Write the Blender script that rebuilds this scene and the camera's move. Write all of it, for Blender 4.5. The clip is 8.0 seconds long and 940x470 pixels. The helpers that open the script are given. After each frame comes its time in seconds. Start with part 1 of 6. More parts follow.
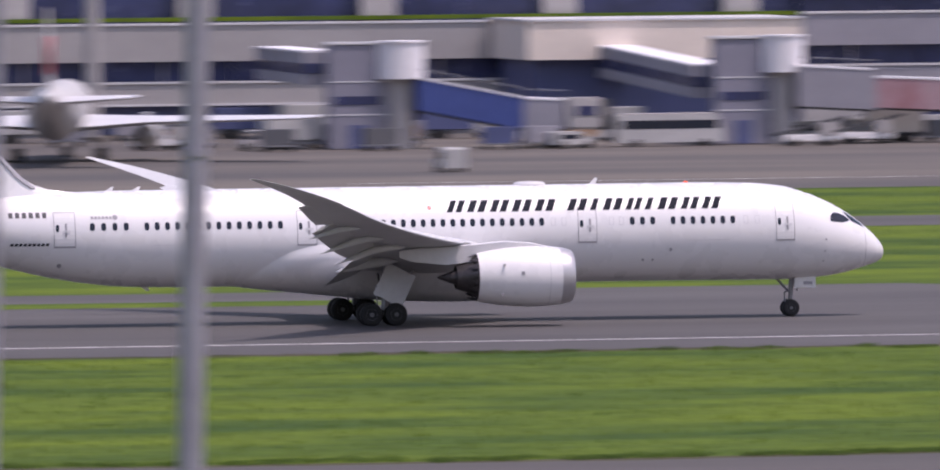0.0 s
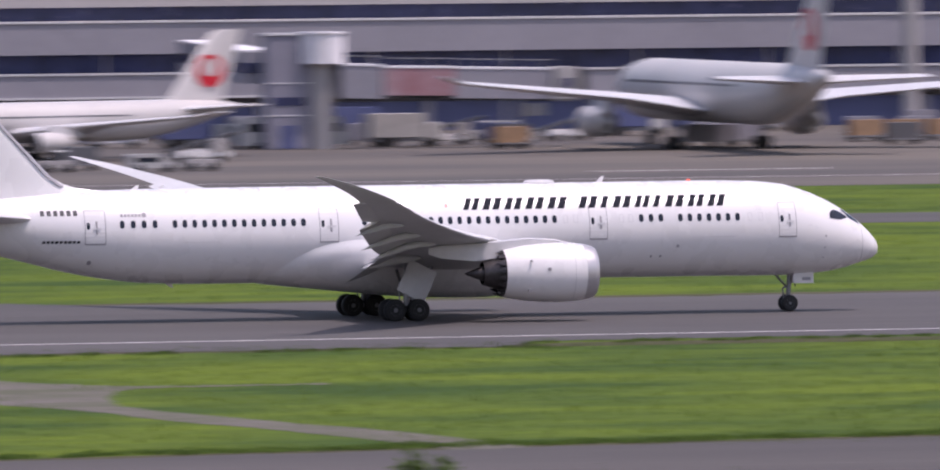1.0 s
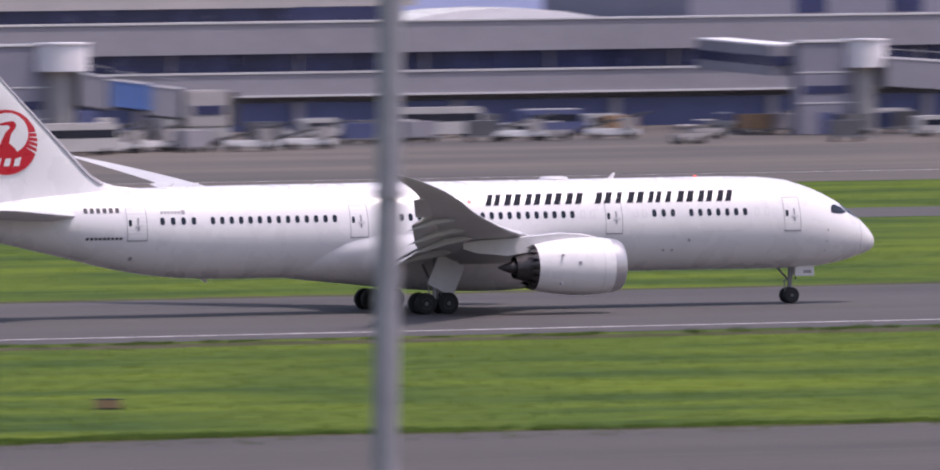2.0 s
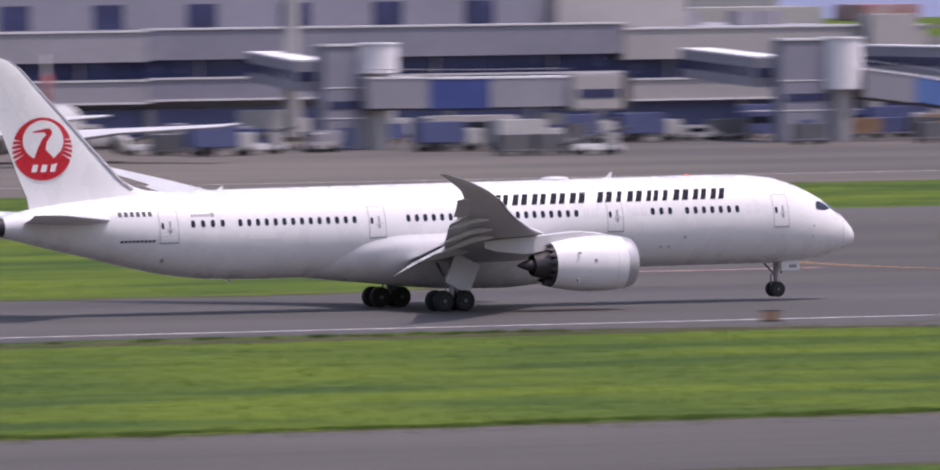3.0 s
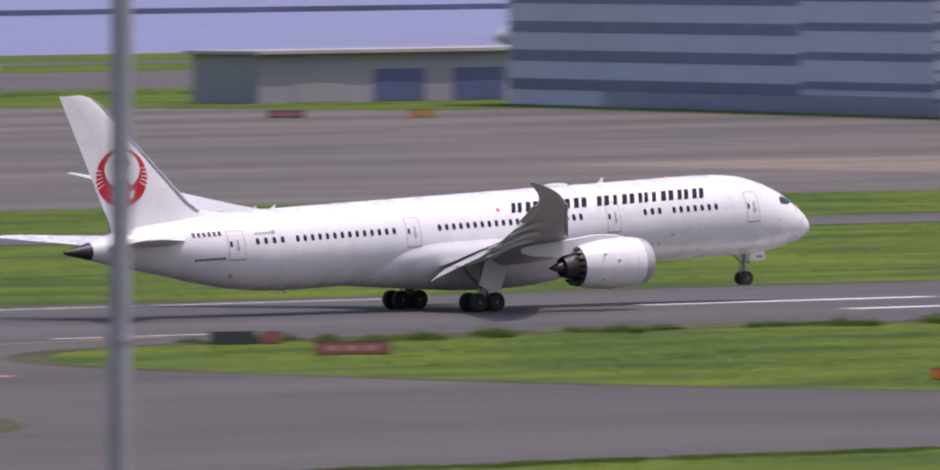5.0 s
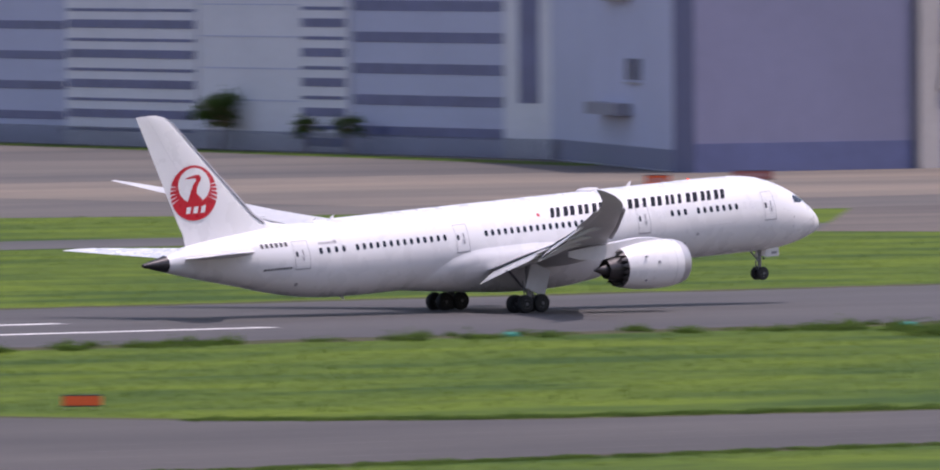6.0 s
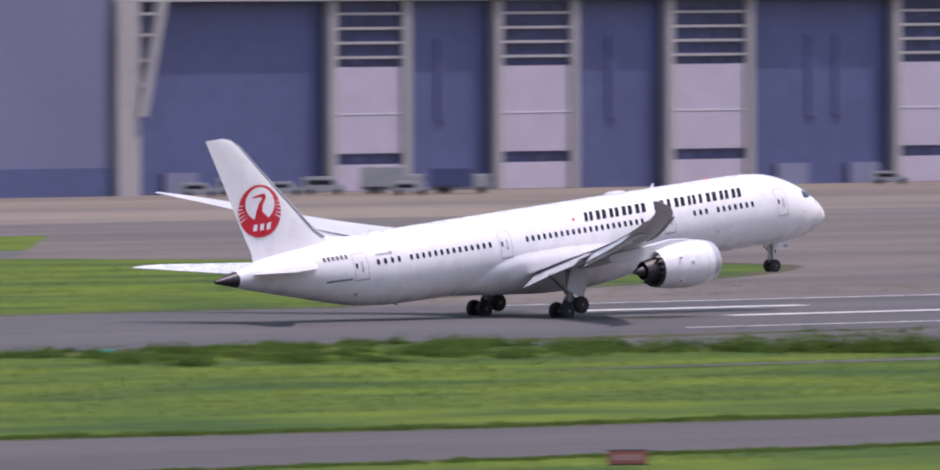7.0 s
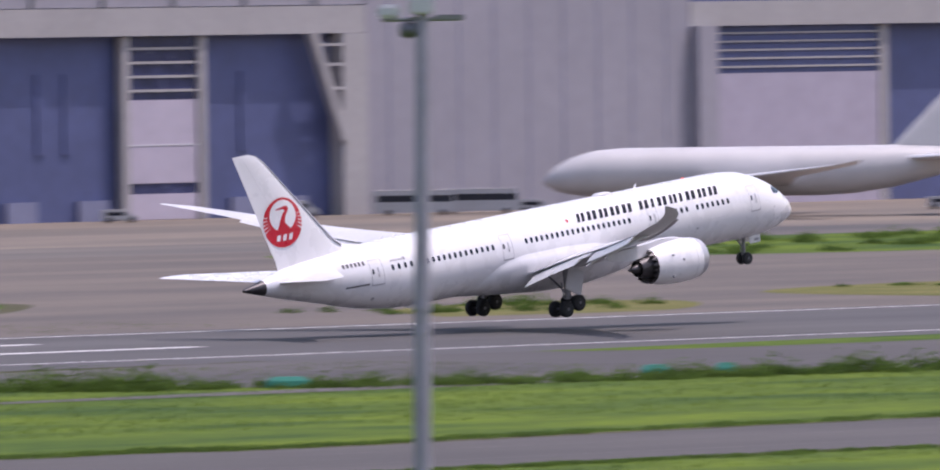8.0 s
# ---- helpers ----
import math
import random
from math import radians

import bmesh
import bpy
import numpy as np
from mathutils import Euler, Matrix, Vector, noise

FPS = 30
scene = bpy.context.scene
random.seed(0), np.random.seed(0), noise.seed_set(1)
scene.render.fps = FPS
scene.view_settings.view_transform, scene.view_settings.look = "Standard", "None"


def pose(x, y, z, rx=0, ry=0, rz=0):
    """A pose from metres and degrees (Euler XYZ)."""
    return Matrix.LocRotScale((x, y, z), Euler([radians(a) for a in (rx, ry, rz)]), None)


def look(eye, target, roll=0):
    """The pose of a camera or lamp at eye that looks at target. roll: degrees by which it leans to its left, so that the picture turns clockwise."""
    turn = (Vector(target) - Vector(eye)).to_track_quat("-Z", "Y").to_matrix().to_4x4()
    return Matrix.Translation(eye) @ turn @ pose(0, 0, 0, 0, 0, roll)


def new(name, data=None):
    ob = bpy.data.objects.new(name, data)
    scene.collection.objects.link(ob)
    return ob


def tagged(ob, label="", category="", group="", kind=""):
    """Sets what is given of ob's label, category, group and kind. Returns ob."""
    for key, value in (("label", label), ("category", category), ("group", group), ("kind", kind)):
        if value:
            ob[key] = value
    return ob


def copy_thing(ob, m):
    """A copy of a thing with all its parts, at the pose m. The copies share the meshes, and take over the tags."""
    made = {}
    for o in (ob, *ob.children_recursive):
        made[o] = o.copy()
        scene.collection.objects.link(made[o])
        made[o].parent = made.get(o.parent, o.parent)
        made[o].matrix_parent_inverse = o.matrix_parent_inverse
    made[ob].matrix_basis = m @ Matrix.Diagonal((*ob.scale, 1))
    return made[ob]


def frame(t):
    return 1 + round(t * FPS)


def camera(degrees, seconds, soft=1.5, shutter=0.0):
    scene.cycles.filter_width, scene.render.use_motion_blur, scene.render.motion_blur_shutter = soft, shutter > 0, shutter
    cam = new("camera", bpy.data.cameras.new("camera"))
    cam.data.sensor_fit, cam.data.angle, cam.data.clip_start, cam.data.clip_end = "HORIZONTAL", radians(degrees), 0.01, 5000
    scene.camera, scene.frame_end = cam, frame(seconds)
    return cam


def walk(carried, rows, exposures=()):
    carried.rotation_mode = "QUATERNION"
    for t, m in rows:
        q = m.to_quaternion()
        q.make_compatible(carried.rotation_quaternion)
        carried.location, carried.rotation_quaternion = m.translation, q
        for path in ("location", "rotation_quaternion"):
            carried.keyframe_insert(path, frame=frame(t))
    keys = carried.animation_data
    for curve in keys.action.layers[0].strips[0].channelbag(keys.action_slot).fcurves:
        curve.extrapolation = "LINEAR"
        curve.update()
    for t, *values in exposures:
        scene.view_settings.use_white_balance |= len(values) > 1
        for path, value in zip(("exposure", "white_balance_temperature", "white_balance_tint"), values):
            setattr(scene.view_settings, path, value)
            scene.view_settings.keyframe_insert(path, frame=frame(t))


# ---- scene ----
cam = camera(4.0234, 8.0, soft=1.9, shutter=0.42)

# ---- the camera's place, and its turn: seconds, heading east of the runway's normal, tilt, lean ----
EYE = Vector((0.0, 0.0, 28.44))
PATH = [(0.0, 10.738, -1.666, -0.50), (0.3, 12.234, -1.659, -0.43), (0.5, 13.215, -1.656, -0.43),
        (0.7, 14.200, -1.654, -0.42), (1.0, 15.664, -1.644, -0.43), (1.3, 17.125, -1.635, -0.46),
        (1.5, 18.069, -1.632, -0.49), (3.0, 25.064, -1.565, -0.50), (3.1, 25.510, -1.559, -0.50),
        (3.5, 27.246, -1.533, -0.47), (4.0, 29.415, -1.513, -0.51), (4.2, 30.292, -1.506, -0.54),
        (4.5, 31.576, -1.476, -0.57), (4.7, 32.413, -1.449, -0.57), (6.0, 37.352, -1.318, -0.31),
        (6.2, 38.053, -1.317, -0.26), (6.5, 39.099, -1.275, -0.18), (7.0, 40.787, -1.213, -0.14),
        (7.5, 42.460, -1.147, -0.20), (7.6, 42.790, -1.131, -0.28), (8.0, 44.086, -1.069, -0.67)]


def aim(pan, tilt, lean):
    p, q = radians(pan), radians(tilt)
    way = Vector((math.sin(p) * math.cos(q), math.cos(p) * math.cos(q), math.sin(q)))
    return look(EYE, EYE + way * 100, lean)


walk(cam, [(t, aim(p, q, r)) for t, p, q, r in PATH], [(0.0, -0.2, 6470, 28), (3.0, -0.18, 6470, 27), (3.6, -0.12, 6560, 27), (4.5, -0.28, 6570, 26), (6.0, -0.15, 6310, 26), (6.6, -0.13, 6230, 26), (7.5, -0.05, 6210, 26), (8.0, -0.03, 6250, 26)])

# ---- sky and sun ----
SUN = Vector((3.0, -2.4, 9.5)).normalized()
world = bpy.data.worlds.new("world")
scene.world = world
world.use_nodes = True
wn = world.node_tree.nodes
sky = wn.new("ShaderNodeTexSky")
sky.sky_type, sky.sun_disc = "NISHITA", False
sky.sun_elevation = math.asin(SUN.z)
sky.sun_rotation = math.atan2(SUN.x, SUN.y)
sky.dust_density, sky.air_density = 3.0, 1.4
world.node_tree.links.new(sky.outputs[0], wn["Background"].inputs[0])
wn["Background"].inputs[1].default_value = 0.18
sun = new("sun", bpy.data.lights.new("sun", "SUN"))
sun.data.energy, sun.data.angle, sun.data.color = 3.35, radians(0.6), (1.0, 0.95, 0.88)
sun.matrix_world = look(SUN * 400, (0, 0, 0))


# ---- materials ----
def mat(name, base, rough=0.6, metal=0.0, vary=0.12, scale=4.0, bump=0.0, fine=None, second=None, patch=0.25, stretch=None, coat=0.0, spec=0.5, through_light=0.0):
    """A surface with variation at two scales: grain of size 1/scale and patches of size 1/patch."""
    m = bpy.data.materials.new(name)
    m.use_nodes = True
    n, l = m.node_tree.nodes, m.node_tree.links
    b = n["Principled BSDF"]
    b.inputs["Roughness"].default_value, b.inputs["Metallic"].default_value = rough, metal
    b.inputs["Coat Weight"].default_value = coat
    b.inputs["Specular IOR Level"].default_value = spec
    co = n.new("ShaderNodeTexCoord")
    mp = n.new("ShaderNodeMapping")
    l.new(co.outputs["Object"], mp.inputs[0])
    if stretch:
        mp.inputs["Scale"].default_value = stretch
    big = n.new("ShaderNodeTexNoise")
    big.inputs["Scale"].default_value, big.inputs["Detail"].default_value = patch, 6
    small = n.new("ShaderNodeTexNoise")
    small.inputs["Scale"].default_value, small.inputs["Detail"].default_value = scale, 8
    l.new(mp.outputs[0], big.inputs[0])
    l.new(mp.outputs[0], small.inputs[0])
    mix = n.new("ShaderNodeMix")
    mix.data_type = "RGBA"
    other = second or tuple(c * (1 - vary * 1.5) for c in base)
    mix.inputs[6].default_value, mix.inputs[7].default_value = (*other, 1), (*base, 1)
    ramp = n.new("ShaderNodeMapRange")
    ramp.inputs[1].default_value, ramp.inputs[2].default_value = 0.35, 0.65
    l.new(big.outputs[0], ramp.inputs[0])
    l.new(ramp.outputs[0], mix.inputs[0])
    hsv = n.new("ShaderNodeHueSaturation")
    val = n.new("ShaderNodeMapRange")
    val.inputs[1].default_value, val.inputs[2].default_value = 0.25, 0.75
    val.inputs[3].default_value, val.inputs[4].default_value = 1 - vary, 1 + vary
    l.new(small.outputs[0], val.inputs[0])
    l.new(val.outputs[0], hsv.inputs["Value"])
    l.new(mix.outputs[2], hsv.inputs["Color"])
    l.new(hsv.outputs[0], b.inputs["Base Color"])
    rr = n.new("ShaderNodeMapRange")
    rr.inputs[3].default_value, rr.inputs[4].default_value = max(0, rough - 0.08), min(1, rough + 0.08)
    l.new(small.outputs[0], rr.inputs[0])
    l.new(rr.outputs[0], b.inputs["Roughness"])
    if through_light:
        tr, ms = n.new("ShaderNodeBsdfTranslucent"), n.new("ShaderNodeMixShader")
        ms.inputs[0].default_value = through_light
        l.new(hsv.outputs[0], tr.inputs[0])
        l.new(b.outputs[0], ms.inputs[1])
        l.new(tr.outputs[0], ms.inputs[2])
        l.new(ms.outputs[0], n["Material Output"].inputs[0])
    if bump:
        bp = n.new("ShaderNodeBump")
        bp.inputs["Strength"].default_value, bp.inputs["Distance"].default_value = bump, 0.05
        l.new(small.outputs[0], bp.inputs["Height"])
        l.new(bp.outputs[0], b.inputs["Normal"])
    return m


WHITE = mat("white_aircraft_paint", (0.75, 0.735, 0.745), 0.28, vary=0.02, scale=0.6, patch=0.15, coat=0.3)
WING = mat("grey_wing_paint", (0.56, 0.56, 0.57), 0.4, vary=0.06, scale=2, patch=0.3)
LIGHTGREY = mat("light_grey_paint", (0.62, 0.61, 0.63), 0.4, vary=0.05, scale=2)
GLASS = mat("dark_window_glass", (0.015, 0.018, 0.03), 0.08, vary=0.1, scale=1)
DARK = mat("burnt_dark_metal", (0.07, 0.065, 0.07), 0.42, metal=0.7, vary=0.25, scale=6)
SILVER = mat("polished_lip_metal", (0.50, 0.49, 0.51), 0.42, metal=0.6, vary=0.04, scale=3)
STEEL = mat("gear_steel", (0.30, 0.30, 0.33), 0.35, metal=0.6, vary=0.15, scale=8)
RUBBER = mat("tyre_rubber", (0.018, 0.018, 0.02), 0.75, vary=0.2, scale=9)
HUB = mat("wheel_hub_metal", (0.15, 0.15, 0.165), 0.45, metal=0.4, vary=0.1, scale=9)
RED = mat("crimson_paint", (0.52, 0.012, 0.03), 0.3, vary=0.05, scale=2, coat=0.3)
NAVY = mat("black_lettering_paint", (0.016, 0.018, 0.028), 0.75, vary=0.08, scale=3, spec=0.15)
SEAM = mat("grey_seam_line", (0.33, 0.32, 0.35), 0.5, vary=0.08, scale=3)
GRASS = mat("mown_grass", (0.102, 0.146, 0.014), 0.9, vary=0.28, scale=0.9, bump=0.4, second=(0.038, 0.074, 0.015), patch=0.08, stretch=(0.5, 1, 1), spec=0.1)
BUSH = mat("dark_shrub_leaves", (0.105, 0.165, 0.034), 0.85, vary=0.3, scale=2, second=(0.075, 0.125, 0.03), spec=0.2, through_light=0.45)
ASPHALT = mat("runway_asphalt", (0.096, 0.090, 0.090), 0.85, vary=0.14, scale=2.5, bump=0.2, second=(0.067, 0.063, 0.065), patch=0.05, stretch=(0.25, 1, 1), spec=0.3)
CONCRETE = mat("apron_concrete", (0.138, 0.120, 0.103), 0.85, vary=0.14, scale=0.8, bump=0.1, second=(0.078, 0.071, 0.070), patch=0.03, stretch=(0.3, 1, 1), spec=0.3)
TANCRETE = mat("sunbleached_tan_concrete", (0.205, 0.166, 0.130), 0.88, vary=0.14, scale=0.8, bump=0.1, second=(0.125, 0.108, 0.094), patch=0.03, stretch=(0.3, 1, 1), spec=0.3)
SEALED = mat("dusty_joint_filler", (0.135, 0.125, 0.122), 0.9, vary=0.25, scale=1.5, second=(0.085, 0.08, 0.08), patch=0.1, spec=0.2)
BROWNTAR = mat("dusty_brown_asphalt", (0.146, 0.122, 0.103), 0.88, vary=0.16, scale=1.4, bump=0.2, second=(0.094, 0.082, 0.076), patch=0.045, stretch=(0.35, 1, 1), spec=0.25)
SIDEBLUE = mat("dull_blue_cladding", (0.17, 0.175, 0.28), 0.6, vary=0.06, scale=0.5, patch=0.05)
SOIL_SHADOW = mat("soil_and_edge_shadow", (0.088, 0.078, 0.052), 0.95, vary=0.25, scale=1.2, bump=0.3, second=(0.055, 0.062, 0.026), patch=0.12, stretch=(0.5, 1, 1), spec=0.1)
CREAM = mat("cream_facade_panel", (0.78, 0.68, 0.60), 0.7, vary=0.06, scale=1, patch=0.08)
VANWHITE = mat("dull_white_vehicle_paint", (0.46, 0.45, 0.45), 0.45, vary=0.08, scale=2, patch=0.3)
# Parked jets: haze put in as a dimmer white.
JETPAINT = mat("haze_dimmed_aircraft_white", (0.53, 0.51, 0.51), 0.4, vary=0.05, scale=0.6, patch=0.12)
LETTERS = mat("faded_sign_lettering", (0.50, 0.30, 0.29), 0.6, vary=0.12, scale=3)
WINDOWBAND = mat("grey_cabin_window_band", (0.22, 0.22, 0.24), 0.4, vary=0.1, scale=2)
PAINT = mat("white_line_paint", (0.72, 0.70, 0.68), 0.7, vary=0.15, scale=3)
YELLOW = mat("yellow_line_paint", (0.60, 0.28, 0.05), 0.7, vary=0.2, scale=3)
PINK = mat("worn_red_line_paint", (0.55, 0.16, 0.13), 0.7, vary=0.3, scale=1.5, second=(0.65, 0.5, 0.46), patch=0.3)
GALV = mat("galvanised_pole", (0.36, 0.335, 0.42), 0.45, metal=0.35, vary=0.08, scale=5, patch=0.8)
FACADE = mat("pale_facade_panel", (0.38, 0.36, 0.36), 0.7, vary=0.06, scale=1, patch=0.08)
FACADE2 = mat("grey_facade_panel", (0.30, 0.29, 0.33), 0.7, vary=0.07, scale=1, patch=0.08)
BANDGLASS = mat("facade_glass_band", (0.04, 0.048, 0.125), 0.25, vary=0.2, scale=0.6, patch=0.2)
BLUEWALL = mat("blue_panel_and_shade", (0.088, 0.105, 0.228), 0.55, vary=0.1, scale=0.5, patch=0.08)
LILAC = mat("pale_door_panel", (0.47, 0.42, 0.50), 0.6, vary=0.05, scale=0.6)
DIMLILAC = mat("dull_lilac_door_leaf", (0.40, 0.36, 0.44), 0.6, vary=0.05, scale=0.6)
TERMGREY = mat("blue_grey_shaded_panel", (0.235, 0.23, 0.285), 0.7, vary=0.08, scale=1, patch=0.08)
# Haze before the far block is mixed into this blue-grey.
HAZY = mat("haze_blue_panel", (0.24, 0.25, 0.37), 0.7, vary=0.08, scale=0.6, patch=0.06)
# Far mound: distance haze put into a duller grass colour.
HAZEGRASS = mat("haze_muted_grass", (0.078, 0.108, 0.058), 0.9, vary=0.25, scale=0.5, second=(0.055, 0.085, 0.05), patch=0.05, spec=0.1)
HANGAR = mat("hangar_grey_cladding", (0.20, 0.21, 0.315), 0.6, vary=0.06, scale=0.5, patch=0.05)
HANGAR2 = mat("hangar_warm_cladding", (0.31, 0.295, 0.335), 0.6, vary=0.06, scale=0.5, patch=0.05)
BRIDGEBLUE = mat("blue_bridge_panel", (0.05, 0.08, 0.27), 0.5, vary=0.08, scale=1)
SKYBLUE = mat("bright_blue_panel", (0.10, 0.19, 0.46), 0.5, vary=0.08, scale=1)
ORANGE = mat("orange_sign_face", (0.75, 0.10, 0.02), 0.5, vary=0.08, scale=2)
SIGNRED = mat("red_sign_face", (0.34, 0.10, 0.095), 0.5, vary=0.08, scale=2)
# paler copy of the sign red, with the sun on it put into the colour
PALERED = mat("sunlit_red_sign", (0.55, 0.24, 0.22), 0.5, vary=0.08, scale=2)
SIGNDARK = mat("black_sign_back", (0.05, 0.05, 0.055), 0.6, vary=0.08, scale=2)
SIGNYEL = mat("yellow_sign_face", (0.65, 0.38, 0.03), 0.5, vary=0.08, scale=2)
# Bridge banners: haze put in as a greyer red.
BANNER = mat("haze_muted_banner", (0.33, 0.15, 0.17), 0.6, vary=0.12, scale=1.0, second=(0.42, 0.3, 0.33), patch=0.3)
NET = mat("teal_safety_net", (0.03, 0.22, 0.165), 0.8, vary=0.15, scale=3)
# The bay's haze is part of this lilac-blue.
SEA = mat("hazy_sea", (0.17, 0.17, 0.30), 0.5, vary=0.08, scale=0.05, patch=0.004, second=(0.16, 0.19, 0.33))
ASPHALT2 = mat("worn_taxiway_asphalt", (0.098, 0.089, 0.086), 0.88, vary=0.13, scale=2.0, bump=0.2, second=(0.068, 0.063, 0.063), patch=0.04, stretch=(0.3, 1, 1), spec=0.25)
DRYGRASS = mat("dry_yellow_grass", (0.15, 0.135, 0.05), 0.9, vary=0.25, scale=1.0, bump=0.3, second=(0.10, 0.105, 0.03), patch=0.12, spec=0.1)
# Office row: its bright bluish haze is put into these three colours.
OFFWHITE = mat("pale_office_panel", (0.76, 0.74, 0.77), 0.7, vary=0.05, scale=1, patch=0.08)
OFFGREY = mat("lilac_office_panel", (0.52, 0.53, 0.67), 0.7, vary=0.05, scale=1, patch=0.06)
OFFGLASS = mat("haze_pale_office_glass", (0.15, 0.165, 0.32), 0.35, vary=0.15, scale=0.6, patch=0.2)
# Far land is blue only because its haze is in the colour.
FARHILL = mat("haze_blue_shore", (0.10, 0.11, 0.19), 0.9, vary=0.2, scale=0.05, patch=0.01)
TANDECK = mat("tan_cargo_deck", (0.35, 0.22, 0.13), 0.7, vary=0.15, scale=2)


def glow(name, colour, power):
    m = bpy.data.materials.new(name)
    m.use_nodes = True
    b = m.node_tree.nodes["Principled BSDF"]
    b.inputs["Base Color"].default_value = (*colour, 1)
    b.inputs["Emission Color"].default_value = (*colour, 1)
    b.inputs["Emission Strength"].default_value = power
    return m


# ---- mesh helpers ----
def thing(name, label, category, group="", kind="", m=None):
    ob = new(name)
    ob.matrix_world = m or Matrix()
    return tagged(ob, label, category, group, kind)


def part(name, bm, material, parent=None, label="", smooth=False):
    me = bpy.data.meshes.new(name)
    bmesh.ops.recalc_face_normals(bm, faces=bm.faces[:])
    if smooth:
        for f in bm.faces:
            f.smooth = True
    bm.to_mesh(me)
    bm.free()
    me.materials.append(material)
    if smooth:
        me.set_sharp_from_angle(angle=radians(38))
    ob = new(name, me)
    if parent:
        ob.parent = parent
    if label:
        ob["label"] = label
    return ob


def box(bm, x0, x1, y0, y1, z0, z1, bevel=0.0, m=None):
    got = bmesh.ops.create_cube(bm, size=1)["verts"]
    t = Matrix.LocRotScale(((x0 + x1) / 2, (y0 + y1) / 2, (z0 + z1) / 2), None, (abs(x1 - x0), abs(y1 - y0), abs(z1 - z0)))
    bmesh.ops.transform(bm, matrix=t, verts=got)
    if bevel:
        es = list({e for v in got for e in v.link_edges})
        r = bmesh.ops.bevel(bm, geom=es, offset=bevel, segments=2, affect="EDGES")
        got = list({v for f in r["faces"] for v in f.verts} | {v for v in got if v.is_valid})
    if m is not None:
        bmesh.ops.transform(bm, matrix=m, verts=[v for v in got if v.is_valid])
    return bm


def boxes(*bs, bevel=0.0):
    bm = bmesh.new()
    for b in bs:
        box(bm, *b, bevel=bevel)
    return bm


def rod(bm, a, b, r0, r1=None, n=12):
    """A tapered round bar from a to b."""
    a, b = Vector(a), Vector(b)
    r1 = r0 if r1 is None else r1
    d = b - a
    got = bmesh.ops.create_cone(bm, cap_ends=True, segments=n, radius1=r0, radius2=r1, depth=d.length)["verts"]
    bmesh.ops.transform(bm, matrix=Matrix.Translation((a + b) / 2) @ d.to_track_quat("Z", "Y").to_matrix().to_4x4(), verts=got)
    return bm


def loft(bm, rings, cap=True, close=True):
    """Skin a row of rings with the same number of points."""
    rows = [[bm.verts.new(p) for p in r] for r in rings]
    n = len(rows[0])
    for a, b in zip(rows, rows[1:]):
        for i in range(n if close else n - 1):
            j = (i + 1) % n
            bm.faces.new((a[i], a[j], b[j], b[i]))
    if cap and close:
        for r in (rows[0], rows[-1]):
            if len({tuple(round(c, 5) for c in v.co) for v in r}) > 2:
                bm.faces.new(r)
    return bm


def lathe(bm, profile, axis_z=0.0, y=0.0, n=40, squash=1.0):
    """A body of revolution about the line (X, y, axis_z); profile: rows of (X, radius)."""
    return loft(bm, [[(x, y + r * math.cos(2 * math.pi * i / n), axis_z + r * squash * math.sin(2 * math.pi * i / n)) for i in range(n)] for x, r in profile])


def smooth_row(table, x):
    """Hermite interpolation of a table whose first column falls or rises."""
    t = sorted(table)
    xs = [r[0] for r in t]
    if x <= xs[0]:
        return t[0][1:]
    if x >= xs[-1]:
        return t[-1][1:]
    k = max(i for i in range(len(xs) - 1) if xs[i] <= x)
    h = xs[k + 1] - xs[k]
    u = (x - xs[k]) / h
    out = []
    for c in range(1, len(t[0])):
        def slope(i):
            if i == 0 or i == len(xs) - 1:
                j = 1 if i == 0 else i
                return (t[j][c] - t[j - 1][c]) / (xs[j] - xs[j - 1])
            s0 = (t[i][c] - t[i - 1][c]) / (xs[i] - xs[i - 1])
            s1 = (t[i + 1][c] - t[i][c]) / (xs[i + 1] - xs[i])
            return 0 if s0 * s1 <= 0 else 2 * s0 * s1 / (s0 + s1)
        m0, m1 = slope(k) * h, slope(k + 1) * h
        p0, p1 = t[k][c], t[k + 1][c]
        out.append((2 * u ** 3 - 3 * u ** 2 + 1) * p0 + (u ** 3 - 2 * u ** 2 + u) * m0 + (3 * u ** 2 - 2 * u ** 3) * p1 + (u ** 3 - u ** 2) * m1)
    return out


FOIL = [(0, 0), (0.015, 0.024), (0.06, 0.045), (0.16, 0.066), (0.32, 0.074), (0.52, 0.062), (0.72, 0.036), (0.88, 0.014), (1, 0.002),
        (1, -0.002), (0.88, -0.008), (0.72, -0.026), (0.52, -0.044), (0.32, -0.052), (0.16, -0.046), (0.06, -0.032), (0.015, -0.016)]


def foil_ring(le, te, y, z, thick=1.0, drop=0.0, upright=False):
    """An aerofoil section from X = le back to te. drop: how far the trailing edge lies below the leading edge."""
    c = le - te
    pts = []
    for u, w in FOIL:
        x, h = le - u * c, w * c * thick
        pts.append((x, y + h, z - drop * u) if upright else (x, y, z + h - drop * u))
    return pts


